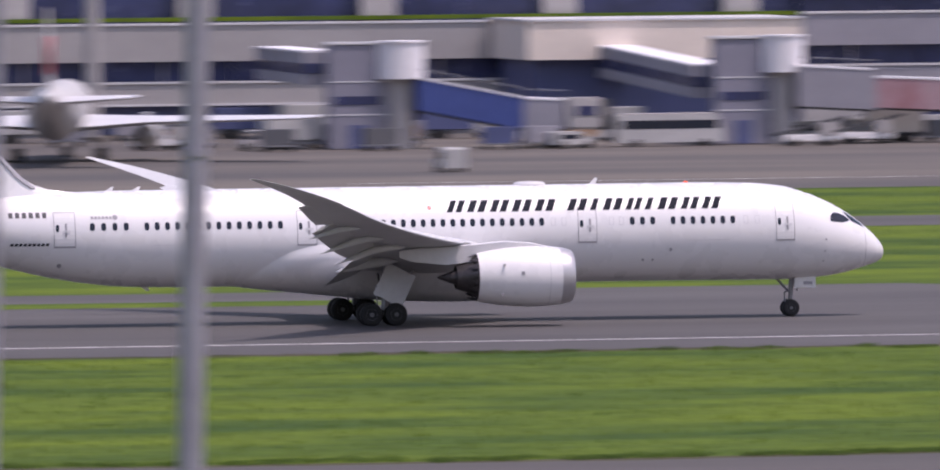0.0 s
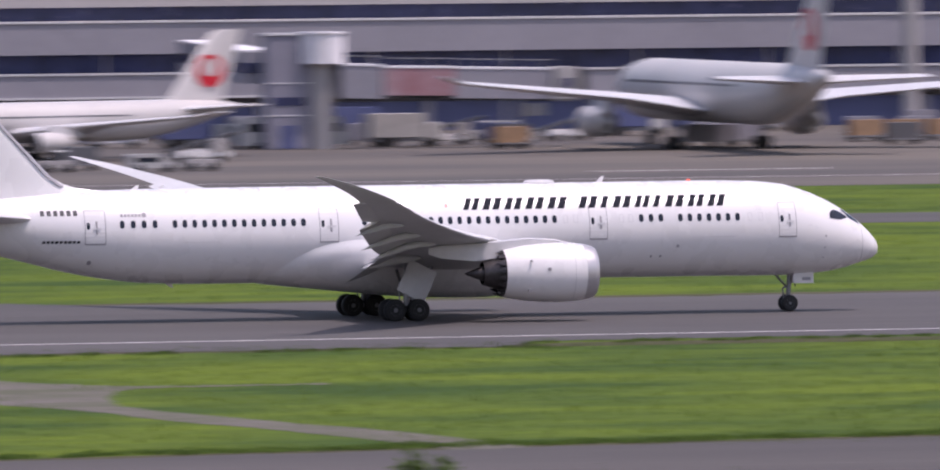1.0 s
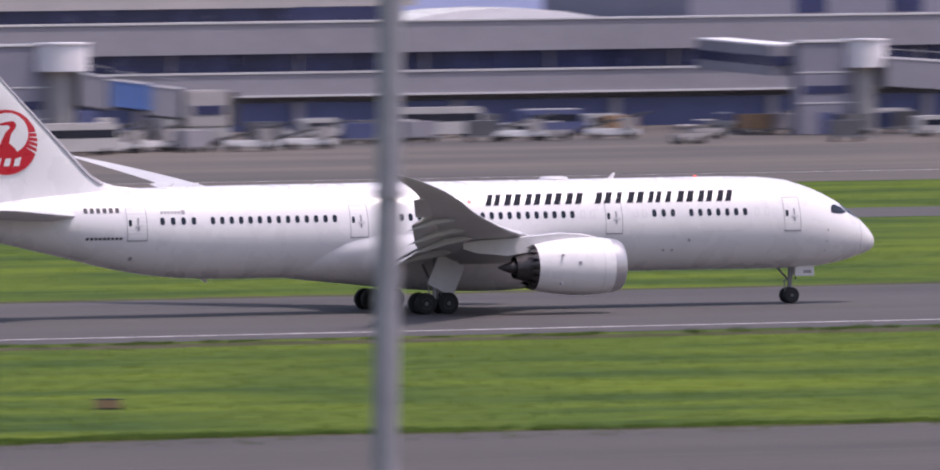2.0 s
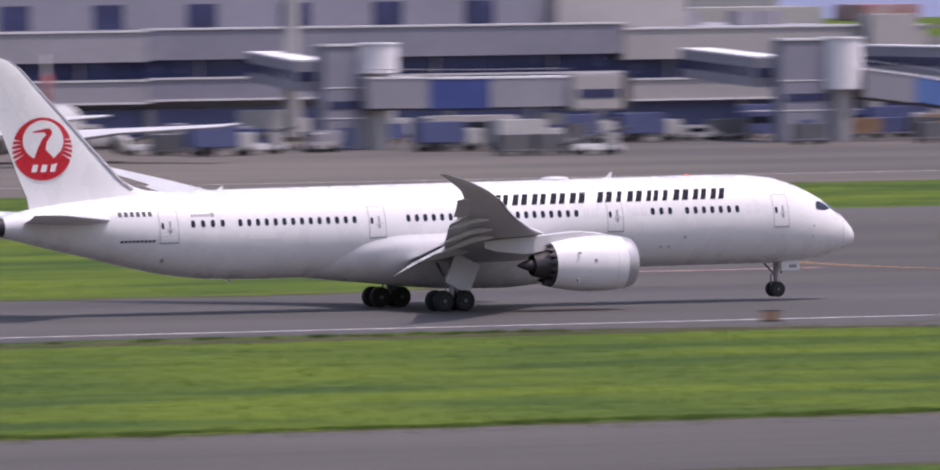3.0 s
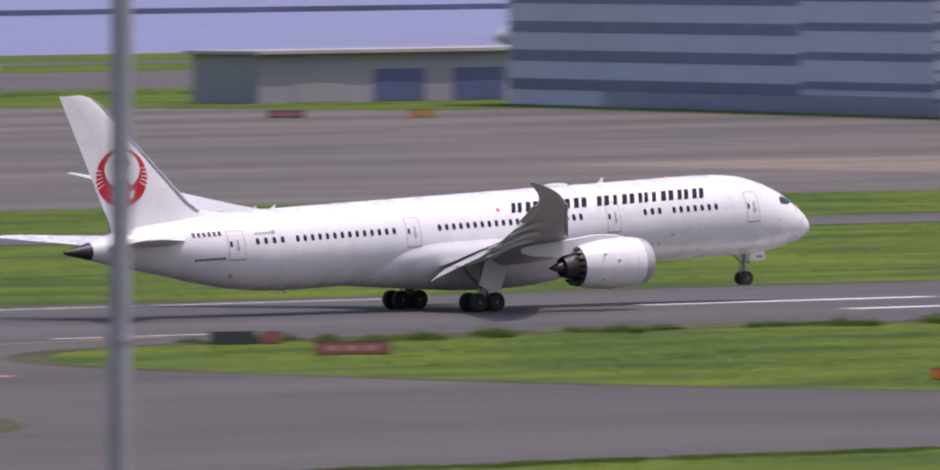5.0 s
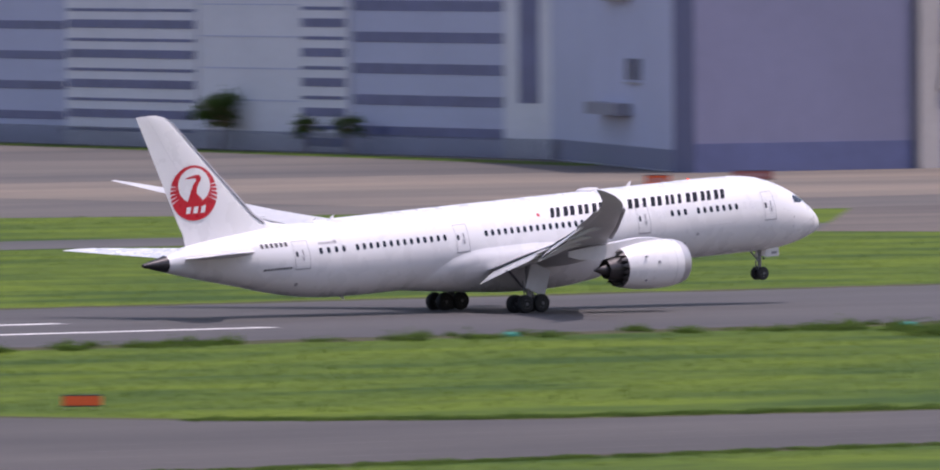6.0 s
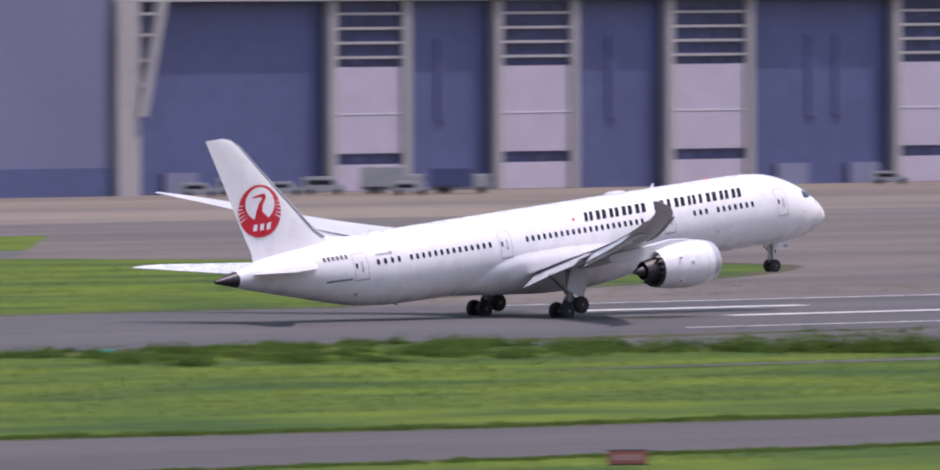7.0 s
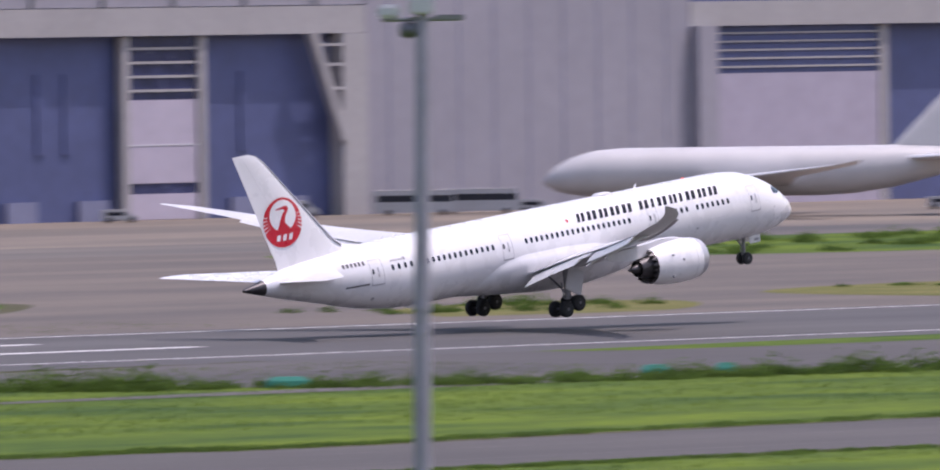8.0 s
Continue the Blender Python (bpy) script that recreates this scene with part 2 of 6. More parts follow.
# ---- the airliner that takes off; its origin is on the ground between the main wheels, X forward, the side in view at -Y ----
# X, top, bottom, half width
HULL = [(31.62, 3.86, 3.74, 0.05), (31.52, 4.18, 3.45, 0.36), (31.2, 4.62, 3.2, 0.72), (30.4, 5.39, 2.93, 1.27), (28.9, 6.46, 2.52, 1.95), (27.0, 7.36, 2.28, 2.48),
        (25.2, 7.88, 2.22, 2.74), (23.0, 8.07, 2.23, 2.85), (20.0, 8.12, 2.25, 2.885), (-11.0, 8.13, 2.3, 2.885), (-14.8, 8.12, 2.40, 2.86),
        (-17.0, 8.08, 2.62, 2.74), (-19.5, 7.99, 3.05, 2.5), (-23.0, 7.75, 3.92, 1.98), (-27.1, 7.26, 4.92, 1.17), (-29.3, 6.72, 5.52, 0.62), (-31.2, 6.28, 6.02, 0.14)]


def hull(x):
    top, bot, w = smooth_row(HULL, x)
    return (top + bot) / 2, (top - bot) / 2, w


def skin(x, z, out=0.012):
    """The hull's surface on the side in view, at the station x and height z."""
    c, h, w = hull(x)
    s = max(-0.999, min(0.999, (z - c) / h))
    k = math.sqrt(1 - s * s)
    n = Vector((0, -k / w, s / h)).normalized()
    return Vector((x, -w * k, z)) + n * out


def hull_ring(x, n=56, grow=0.0):
    c, h, w = hull(x)
    return [(x, (w + grow) * math.cos(2 * math.pi * i / n), c + (h + grow) * math.sin(2 * math.pi * i / n)) for i in range(n)]


def decal(poly, out=0.014, step=0.25, xstep=1.0):
    """A flat shape in (X, z) laid on the hull, cut fine enough to follow its curve."""
    bm = bmesh.new()
    vs = [bm.verts.new((x, 0, z)) for x, z in poly]
    bm.faces.new(vs)
    zs, xs = [p[1] for p in poly], [p[0] for p in poly]
    z = min(zs) + step
    while z < max(zs) - 0.01:
        bmesh.ops.bisect_plane(bm, geom=bm.verts[:] + bm.edges[:] + bm.faces[:], plane_co=(0, 0, z), plane_no=(0, 0, 1))
        z += step
    x = min(xs) + xstep
    while x < max(xs) - 0.01:
        bmesh.ops.bisect_plane(bm, geom=bm.verts[:] + bm.edges[:] + bm.faces[:], plane_co=(x, 0, 0), plane_no=(1, 0, 0))
        x += xstep
    for v in bm.verts:
        v.co = skin(v.co.x, v.co.z, out)
    return bm


def rect(x0, x1, z0, z1, slant=0.0):
    return [(x0, z0), (x1, z0), (x1 + slant, z1), (x0 + slant, z1)]


def rounded(x, z, w, h, r=None, n=4):
    r = r or min(w, h) * 0.48
    out = []
    for cx, cz, a0 in ((w / 2 - r, h / 2 - r, 0), (-w / 2 + r, h / 2 - r, 90), (-w / 2 + r, -h / 2 + r, 180), (w / 2 - r, -h / 2 + r, 270)):
        for i in range(n + 1):
            a = radians(a0 + 90 * i / n)
            out.append((x + cx + r * math.cos(a), z + cz + r * math.sin(a)))
    return out


def outline(x0, x1, z0, z1, w=0.035):
    return [rect(x0, x1, z1 - w, z1), rect(x0, x1, z0, z0 + w), rect(x0, x0 + w, z0, z1), rect(x1 - w, x1, z0, z1)]


def merged(*bms):
    out = bmesh.new()
    for b in bms:
        me = bpy.data.meshes.new("tmp")
        b.to_mesh(me)
        b.free()
        out.from_mesh(me)
        bpy.data.meshes.remove(me)
    return out


WINGROWS = [(0.0, 10.5, -2.0, 3.35, 1.05, 0.5), (2.9, 8.75, -1.9, 3.75, 1.0, 0.45), (6.0, 6.75, -1.6, 4.35, 0.85, 0.3), (9.2, 4.6, -1.5, 4.9, 0.8, 0.2), (13.0, 2.0, -3.1, 5.35, 0.75, 0.1),
            (17.0, -0.7, -4.8, 5.95, 0.7, 0.02), (21.0, -3.4, -6.5, 6.72, 0.65, 0), (25.0, -6.05, -8.25, 7.7, 0.6, 0), (27.0, -7.8, -9.5, 8.25, 0.55, 0), (28.7, -9.8, -10.95, 8.8, 0.5, 0), (29.95, -11.8, -12.2, 9.25, 0.5, 0)]


def wing_at(y):
    return smooth_row(WINGROWS, abs(y))


def wing_mesh(side, rear=0.74):
    """The fixed wing box. Its flaps hang behind it."""
    bm = bmesh.new()
    rings = []
    ys = [0, 1.5, 2.9, 4.5, 6, 7.5, 9.2, 11, 13, 15, 17, 19, 21, 23, 25, 26, 27, 27.9, 28.7, 29.4, 29.95]
    for y in ys:
        le, te, z, th, dr = wing_at(y)
        rings.append(foil_ring(le, te, side * y, z, th, dr))
    return loft(bm, rings)


def flap_mesh(side, y0, y1, chord0, chord1, turn, back=0.0):
    bm = bmesh.new()
    rings = []
    for i in range(5):
        y = y0 + (y1 - y0) * i / 4
        c = chord0 + (chord1 - chord0) * i / 4
        le, te, z, th, dr = wing_at(y)
        a = radians(turn)
        hx, hz = te + c * 0.55, z - dr + 0.06 - 0.03 * c
        rings.append([(hx - u * c * math.cos(a) - w * c * math.sin(a) * 1.1 - back, side * y, hz - u * c * math.sin(a) + w * c * 1.1 * math.cos(a)) for u, w in FOIL])
    return loft(bm, rings)


def fairing_mesh(side, y, length, r, tip_drop):
    """A canoe-shaped cover under the wing's trailing edge."""
    le, te, z, th, dr = wing_at(y)
    bm = bmesh.new()
    rings = []
    for u, k in ((0, 0.05), (0.1, 0.55), (0.25, 0.9), (0.45, 1), (0.65, 0.85), (0.85, 0.45), (1, 0.05)):
        x = te + length * 0.62 - u * length
        zz = z - dr - 0.28 - tip_drop * max(0, u - 0.35) * 1.5
        rings.append([(x, side * y + r * 0.62 * k * math.cos(a), zz + r * k * math.sin(a)) for a in (2 * math.pi * i / 12 for i in range(12))])
    return loft(bm, rings)


def engine(parent, side):
    y, z = side * 9.86, 2.96
    nac = thing_part = part("nacelle", lathe(bmesh.new(), [(9.95, 1.66), (9.6, 1.72), (9.0, 1.775), (8.2, 1.80), (7.2, 1.775), (6.1, 1.68), (5.2, 1.53), (4.75, 1.43), (4.75, 1.36), (6.0, 1.45), (8.5, 1.5), (9.95, 1.5)], z, y, 56), WHITE, parent, "white engine cowling", True)
    part("intake_lip", lathe(bmesh.new(), [(9.72, 1.706), (9.95, 1.672), (10.25, 1.60), (10.45, 1.53), (10.54, 1.45), (10.5, 1.38), (10.2, 1.34), (9.6, 1.36)], z, y, 56), SILVER, nac, "bare metal intake ring", True)
    part("fan", lathe(bmesh.new(), [(9.3, 1.37), (9.28, 0.4), (9.6, 0.25), (9.85, 0.02)], z, y, 40), DARK, nac, "dark fan face", True)
    # saw-toothed rim of the cowl
    bm, n = bmesh.new(), 18
    for i in range(n):
        a0, a1 = 2 * math.pi * i / n, 2 * math.pi * (i + 1) / n
        am = (a0 + a1) / 2
        o = [Vector((4.76, y + 1.435 * math.cos(a), z + 1.435 * math.sin(a))) for a in (a0, am, a1)]
        tip = Vector((4.22, y + 1.27 * math.cos(am), z + 1.30 * math.sin(am)))
        inn = [Vector((4.76, y + 1.37 * math.cos(a), z + 1.37 * math.sin(a))) for a in (a0, am, a1)]
        vo, vi, vt = [bm.verts.new(p) for p in o], [bm.verts.new(p) for p in inn], bm.verts.new(tip)
        for f in ((vo[0], vo[1], vt), (vo[1], vo[2], vt), (vi[1], vi[0], vt), (vi[2], vi[1], vt), (vo[0], vi[0], vt), (vi[2], vo[2], vt)):
            bm.faces.new(f)
    part("chevron_rim", bm, DARK, nac, "dark saw-toothed nozzle rim")
    part("core_cowl", lathe(bmesh.new(), [(6.4, 1.3), (5.2, 1.14), (4.5, 0.98), (3.95, 0.82), (3.55, 0.70), (3.55, 0.62), (4.2, 0.6)], z, y, 40), DARK, nac, "heat-stained core cowl", True)
    part("exhaust_plug", lathe(bmesh.new(), [(4.2, 0.5), (3.7, 0.47), (3.1, 0.3), (2.6, 0.1), (2.45, 0.01)], z, y, 32), DARK, nac, "pointed exhaust plug", True)
    bm = bmesh.new()
    rings = []
    for x, z0, z1, w in ((9.0, z + 1.70, z + 1.80, 0.06), (8.0, z + 1.6, z + 2.02, 0.2), (6.5, z + 1.45, z + 2.12, 0.26), (5.0, z + 1.0, z + 2.0, 0.28), (3.0, z + 0.75, z + 1.85, 0.26), (1.0, z + 0.95, z + 1.75, 0.18), (0.2, z + 1.2, z + 1.6, 0.05)):
        rings.append([(x, y - w, z0), (x, y - w, z1 - 0.06), (x, y - w * 0.5, z1), (x, y + w * 0.5, z1), (x, y + w, z1 - 0.06), (x, y + w, z0)])
    part("pylon", loft(bm, rings), LIGHTGREY, nac, "", True)
    if side < 0:
        for x, zz, s in ((7.3, z + 0.25, 0.10), (6.2, z + 0.75, 0.05), (6.05, z - 1.0, 0.07)):
            part("access_panel", boxes((x - s, x + s, y - 1.80, y - 1.55, zz - s, zz + s)), SEAM, nac)
        # the strake on the inner shoulder and the seam behind the lip
        part("cowl_seam", lathe(bmesh.new(), [(9.0, 1.778), (8.97, 1.782), (8.94, 1.779)], z, y, 48), LIGHTGREY, nac)
    return nac


def wheel(parent, x, y, z, r, w):
    bm = bmesh.new()
    prof = [(-w / 2, r * 0.55), (-w / 2, r * 0.86), (-w * 0.42, r * 0.95), (-w * 0.25, r), (w * 0.25, r), (w * 0.42, r * 0.95), (w / 2, r * 0.86), (w / 2, r * 0.55)]
    n = 28
    loft(bm, [[(r2 * math.cos(2 * math.pi * i / n), u, r2 * math.sin(2 * math.pi * i / n)) for i in range(n)] for u, r2 in prof])
    ob = part("wheel", bm, RUBBER, parent, "black tyre", True)
    ob.location = (x, y, z)
    bm = bmesh.new()
    loft(bm, [[(r2 * math.cos(2 * math.pi * i / n), u, r2 * math.sin(2 * math.pi * i / n)) for i in range(n)] for u, r2 in
              ((-w / 2 - 0.01, r * 0.50), (-w / 2 + 0.03, r * 0.42), (-w / 2 + 0.05, r * 0.22), (-w / 2 - 0.03, r * 0.18), (-w / 2 - 0.03, 0.01))], cap=False)
    part("rim", bm, HUB, ob, "bare metal wheel rim", True)
    return ob


DIM = mat("dark_grey_lettering", (0.12, 0.115, 0.125), 0.7, vary=0.08, scale=3, spec=0.2)
wings = []


def build_airliner():
    jet = thing("airliner", "white wide-body jet airliner with red tail disc, taking off", "airplane")
    xs = sorted({31.62, 31.58, 31.52, 31.4, 31.2, 30.9, 30.5, 30, 29.4, 28.7, 28, 27.2, 26.4, 25.5, 24.5, 23.5, 22, 20, *np.linspace(18, -11, 16), *np.linspace(-12, -29.2, 22)}, reverse=True)
    body = part("fuselage", loft(bmesh.new(), [hull_ring(x) for x in xs]), WHITE, jet, "glossy white fuselage", True)
    part("tail_cone", loft(bmesh.new(), [hull_ring(x, 32) for x in (-29.203, -29.6, -30.1, -30.6, -31.0, -31.2)]), DARK, jet, "dark bare-metal exhaust cone", True)
    # wing-to-body fairing
    FAIR = [(13.2, 2.35, 0.0, 0.0), (11.5, 3.0, 0.22, 0.2), (9.0, 4.0, 0.34, 0.5), (6.0, 4.75, 0.36, 0.72), (2.0, 5.0, 0.38, 0.62), (-2.0, 5.0, 0.36, 0.3), (-4.5, 4.65, 0.30, 0.1), (-6.2, 3.9, 0.2, 0.03), (-7.6, 2.95, 0.08, 0.0), (-8.6, 2.3, 0.0, 0.0)]
    rings = []
    for x in np.linspace(13.1, -8.5, 44):
        x = float(x)
        top, out, low = smooth_row(FAIR, x)
        c, h, w = hull(x)
        ring = []
        for i in range(64):
            a = math.tau * i / 64
            z = c + h * math.sin(a)
            u = max(0.0, min(1.0, (top - z) / 0.9 + 0.15))
            u = u * u * (3 - 2 * u)
            g = -0.06 + (0.06 + out) * u
            ring.append((x, (w + g * 1.0) * math.cos(a), z + g * math.sin(a) - low * max(0.0, -math.sin(a)) ** 2 * u))
        rings.append(ring)
    part("belly_fairing", loft(bmesh.new(), rings), WHITE, jet, "bulged white wing-root fairing", True)
    for side in (-1, 1):
        wg = part("wing", wing_mesh(side), WING, jet, "grey swept wing flexed upward", True)
        wings.append((wg, side))
        part("inner_flap", flap_mesh(side, 3.3, 8.9, 2.6, 1.9, 24, 0.4), WING, wg, "lowered flap", True)
        part("outer_flap", flap_mesh(side, 10.6, 19.6, 2.0, 1.4, 25, 0.35), WING, wg, "lowered flap", True)
        part("flaperon", flap_mesh(side, 9.0, 10.5, 2.0, 1.9, 12, 0.1), WING, wg, "", True)
        part("aileron", flap_mesh(side, 19.8, 24.5, 1.2, 0.9, 8, 0.05), WING, wg, "", True)
        for y, ln, r, dz in ((6.2, 3.8, 0.30, 0.6), (11.6, 4.2, 0.22, 0.95), (15.4, 3.8, 0.2, 0.85), (19.3, 3.1, 0.17, 0.6)):
            part("flap_track_fairing", fairing_mesh(side, y, ln, r, dz), WING, wg, "", True)
        # bare-metal slat along the leading edge
        bm = bmesh.new()
        rings = []
        for y in np.linspace(10.4, 24.8, 12):
            le, te, z, th, dr = wing_at(float(y))
            c = le - te
            rings.append([(le + 0.22 - u * c * 0.5, side * float(y), z - 0.13 + w * c * th * 1.08) for u, w in ((0.0, 0), (0.03, 0.028), (0.1, 0.05), (0.2, 0.066), (0.16, 0.02), (0.08, -0.012), (0.03, -0.02))])
        part("slat", loft(bm, rings), LIGHTGREY, wg, "pale leading-edge slat", True)
        engine(jet, side)
        # tailplane
        bm = bmesh.new()
        tp = [(0.6, -21.4, -27.9, 6.35, 0.9), (1.5, -22.1, -28.2, 6.42, 0.85), (4, -24.2, -29.0, 6.62, 0.75), (7, -26.75, -30.05, 6.86, 0.7), (9.2, -28.65, -30.85, 7.05, 0.6), (9.75, -29.5, -31.1, 7.1, 0.5), (9.95, -30.4, -31.25, 7.12, 0.4)]
        # near tailplane's underside shade goes in as grey, far one stays white
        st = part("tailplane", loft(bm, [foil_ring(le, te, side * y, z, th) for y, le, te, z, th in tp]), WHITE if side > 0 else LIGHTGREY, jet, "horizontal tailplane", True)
        bm = bmesh.new()
        rings = [[(x, side * (y + r * 0.5 * math.cos(a)), 6.4 + r * math.sin(a)) for a in (2 * math.pi * i / 10 for i in range(10))] for x, y, r in ((-20.9, 1.95, 0.03), (-21.4, 1.9, 0.2), (-22.3, 1.8, 0.3), (-24.5, 1.5, 0.3), (-26.5, 1.1, 0.1))]
        part("root_fairing", loft(bm, rings), WHITE, st, "", True)
        # main landing gear; its bogie is keyed apart
        leg = bmesh.new()
        rod(leg, (0.15, side * 4.9, 0.9), (0.35, side * 4.75, 3.6), 0.19, 0.26, 16)
        rod(leg, (0.1, side * 4.9, 1.0), (2.2, side * 3.4, 3.2), 0.09, n=10)
        rod(leg, (0.1, side * 4.9, 1.4), (0.2, side * 2.6, 3.0), 0.09, n=10)
        rod(leg, (-0.25, side * 4.9, 1.0), (-0.3, side * 4.8, 2.4), 0.05, n=8)
        rod(leg, (0.55, side * 4.9, 0.95), (0.55, side * 4.8, 2.2), 0.06, n=8)
        part("main_gear_leg", leg, STEEL, jet, "steel landing-gear strut", True)
        door = box(bmesh.new(), -0.95, 0.95, -0.05, 0.05, -1.15, 0.95, 0.03)
        d = part("gear_door", door, LIGHTGREY, jet, "pale flat gear door")
        d.matrix_basis = pose(0.75, side * 5.35, 2.5, side * 8, 27, 0)
    # fin with its root fillet and rudder
    FIN = [(7.2, -18.6, -27.25, 0.9), (8.0, -19.1, -27.4, 0.75), (8.35, -19.95, -27.55, 0.7), (9.0, -20.85, -27.85, 0.68), (11.0, -22.75, -28.62, 0.66), (14.0, -25.6, -29.8, 0.62), (16.2, -27.65, -30.68, 0.6), (16.75, -28.4, -30.9, 0.5), (16.97, -29.2, -30.98, 0.35)]
    fin = part("fin", loft(bmesh.new(), [foil_ring(le, te, 0, z, th, 0, True) for z, le, te, th in FIN]), WHITE, jet, "tall white swept fin", True)
    bm = bmesh.new()
    rings = []
    for z, le, te, th in FIN[2:]:
        c = le - te
        rings.append([(le + 0.05 - u * c, w * c * th * 1.05, z) for u, w in ((0, 0), (0.015, 0.028), (0.045, 0.047), (0.045, -0.047), (0.015, -0.028))])
    part("leading_edge_strip", loft(bm, rings), SEAM, fin, "grey leading-edge strip")
    bm = bmesh.new()
    loft(bm, [[(x, 0.05 * k, z0), (x, 0.0, z1), (x, -0.05 * k, z0)] for x, z0, z1, k in ((-16.9, 8.0, 8.03, 1), (-18.2, 8.0, 8.1, 2), (-19.2, 7.95, 8.24, 4), (-20.0, 7.9, 8.5, 5), (-20.6, 7.9, 8.86, 5), (-21.2, 7.9, 9.2, 4), (-21.6, 7.9, 9.2, 3))])
    part("dorsal_fillet", bm, WHITE, fin, "", True)

    # tail disc, a crane ring kept as plain shapes
    def fin_y(x, z):
        rows = sorted((r[0], r[1], r[2], r[3]) for r in FIN)
        le, te, th = smooth_row(rows, z)
        u = max(0.02, min(0.98, (le - x) / (le - te)))
        for (u0, w0), (u1, w1) in zip(FOIL[:8], FOIL[1:9]):
            if u0 <= u <= u1:
                return -(w0 + (w1 - w0) * (u - u0) / (u1 - u0)) * (le - te) * th
        return -0.05

    def on_fin(poly, out):
        bm = bmesh.new()
        bm.faces.new([bm.verts.new((x, 0, z)) for x, z in poly])
        for k in range(1, 9):
            for co, no in (((0, 0, 9 + k * 0.5), (0, 0, 1)), ((-28.6 + k * 0.5, 0, 0), (1, 0, 0))):
                bmesh.ops.bisect_plane(bm, geom=bm.verts[:] + bm.edges[:] + bm.faces[:], plane_co=co, plane_no=no)
        for v in bm.verts:
            v.co.y = fin_y(v.co.x, v.co.z) - out
        return bm
    seam = [(z, le - 0.66 * (le - te)) for z, le, te, th in FIN[2:-1]]
    part("rudder_seam", on_fin([(x, z) for z, x in seam] + [(x + 0.035, z) for z, x in seam[::-1]], 0.008), LIGHTGREY, fin)
    cx, cz, R = -26.33, 11.07, 2.02
    disc = part("tail_disc", on_fin([(cx + R * math.cos(a), cz + R * math.sin(a)) for a in (2 * math.pi * i / 48 for i in range(48))], 0.012), RED, fin, "crimson disc")
    part("disc_gap", on_fin([(cx + 0.05 + 1.38 * math.cos(a), cz + 0.55 + 1.28 * math.sin(a)) for a in (2 * math.pi * i / 40 for i in range(40))], 0.02), WHITE, disc, "white round gap")
    neck = [(-0.75, -1.0), (0.8, -1.0), (0.62, -0.45), (0.2, -0.05), (0.28, 0.45), (0.62, 0.9), (0.66, 1.12), (0.5, 1.3), (0.2, 1.3), (-0.65, 1.12), (-0.65, 1.05), (0.15, 1.06), (0.25, 0.9), (-0.05, 0.6), (-0.3, 0.1), (-0.5, -0.4)]
    part("neck_curve", on_fin([(cx + x, cz + z) for x, z in neck], 0.028), RED, disc, "curved red stroke")
    for k in range(5):
        for s in (-1, 1):
            a = radians(8 - k * 9)
            p = [(cx + s * 1.42 * math.cos(a), cz + 1.42 * math.sin(a) + 0.35), (cx + s * 2.08 * math.cos(a + 0.12), cz + 2.08 * math.sin(a + 0.12) + 0.12), (cx + s * 2.08 * math.cos(a + 0.07), cz + 2.08 * math.sin(a + 0.07) + 0.1)]
            part("feather_gap", on_fin(p if s > 0 else p[::-1], 0.022), WHITE, disc)
    for k in range(3):
        x = cx - 0.78 + k * 0.62
        part("disc_bar", on_fin([(x, cz - 1.48), (x + 0.36, cz - 1.48), (x + 0.5, cz - 0.93), (x + 0.14, cz - 0.93)], 0.026), WHITE, disc, "slanted white bar")

    # cabin windows
    def pane_row(x0, x1, count, blank=False):
        for i in range(count):
            x = x0 + (x1 - x0) * i / max(1, count - 1)
            z = 5.93 + (21.8 - x) * 0.0031
            if blank:
                part("blank_window", merged(*[decal(p, 0.008) for p in outline(x - 0.14, x + 0.14, z - 0.24, z + 0.24, 0.03)]), LIGHTGREY, body)
            else:
                part("window", decal(rounded(x, z, 0.29, 0.47), 0.013, 0.2), GLASS, body)
    pane_row(21.8, 18.15, 7)
    pane_row(16.91, 15.66, 3)
    pane_row(10.15, -1.85, 21)
    pane_row(-5.68, -13.72, 14)
    pane_row(-14.96, -16.98, 4)
    pane_row(22.6, 23.3, 2, True)
    pane_row(10.85, 11.5, 2, True)
    pane_row(14.4, 15.0, 2, True)
    # cabin doors
    for x0, x1, z0, z1 in ((24.45, 25.62, 4.66, 6.78), (12.35, 13.5, 4.70, 6.82), (-4.68, -3.48, 4.80, 6.86), (-19.27, -17.98, 4.86, 6.93)):
        dr = part("cabin_door", decal(rounded((x0 + x1) / 2, (z0 + z1) / 2, x1 - x0, z1 - z0, 0.15), 0.006), WHITE, body, "closed white cabin door")
        part("door_outline", merged(*[decal(p, 0.012) for p in outline(x0, x1, z0, z1, 0.04)]), SEAM, dr)
        # shade at the door's foot, laid on as a grey strip
        part("door_sill_shade", decal(rect(x0, x1, z0 - 0.03, z0 + 0.06), 0.03), SEAM, dr, "grey strip for the shade at the lower sill")
        part("door_window", decal(rounded(x0 + 0.22, z0 + 1.12, 0.2, 0.42), 0.014, 0.2), GLASS, dr)
        part("door_handle", decal(rect(x0 + 0.52, x0 + 0.98, z0 + 0.88, z0 + 1.0), 0.05), LIGHTGREY, dr)
        part("door_lever", decal(rect(x0 + 0.66, x0 + 0.78, z0 + 0.62, z0 + 1.4), 0.03), SEAM, dr)
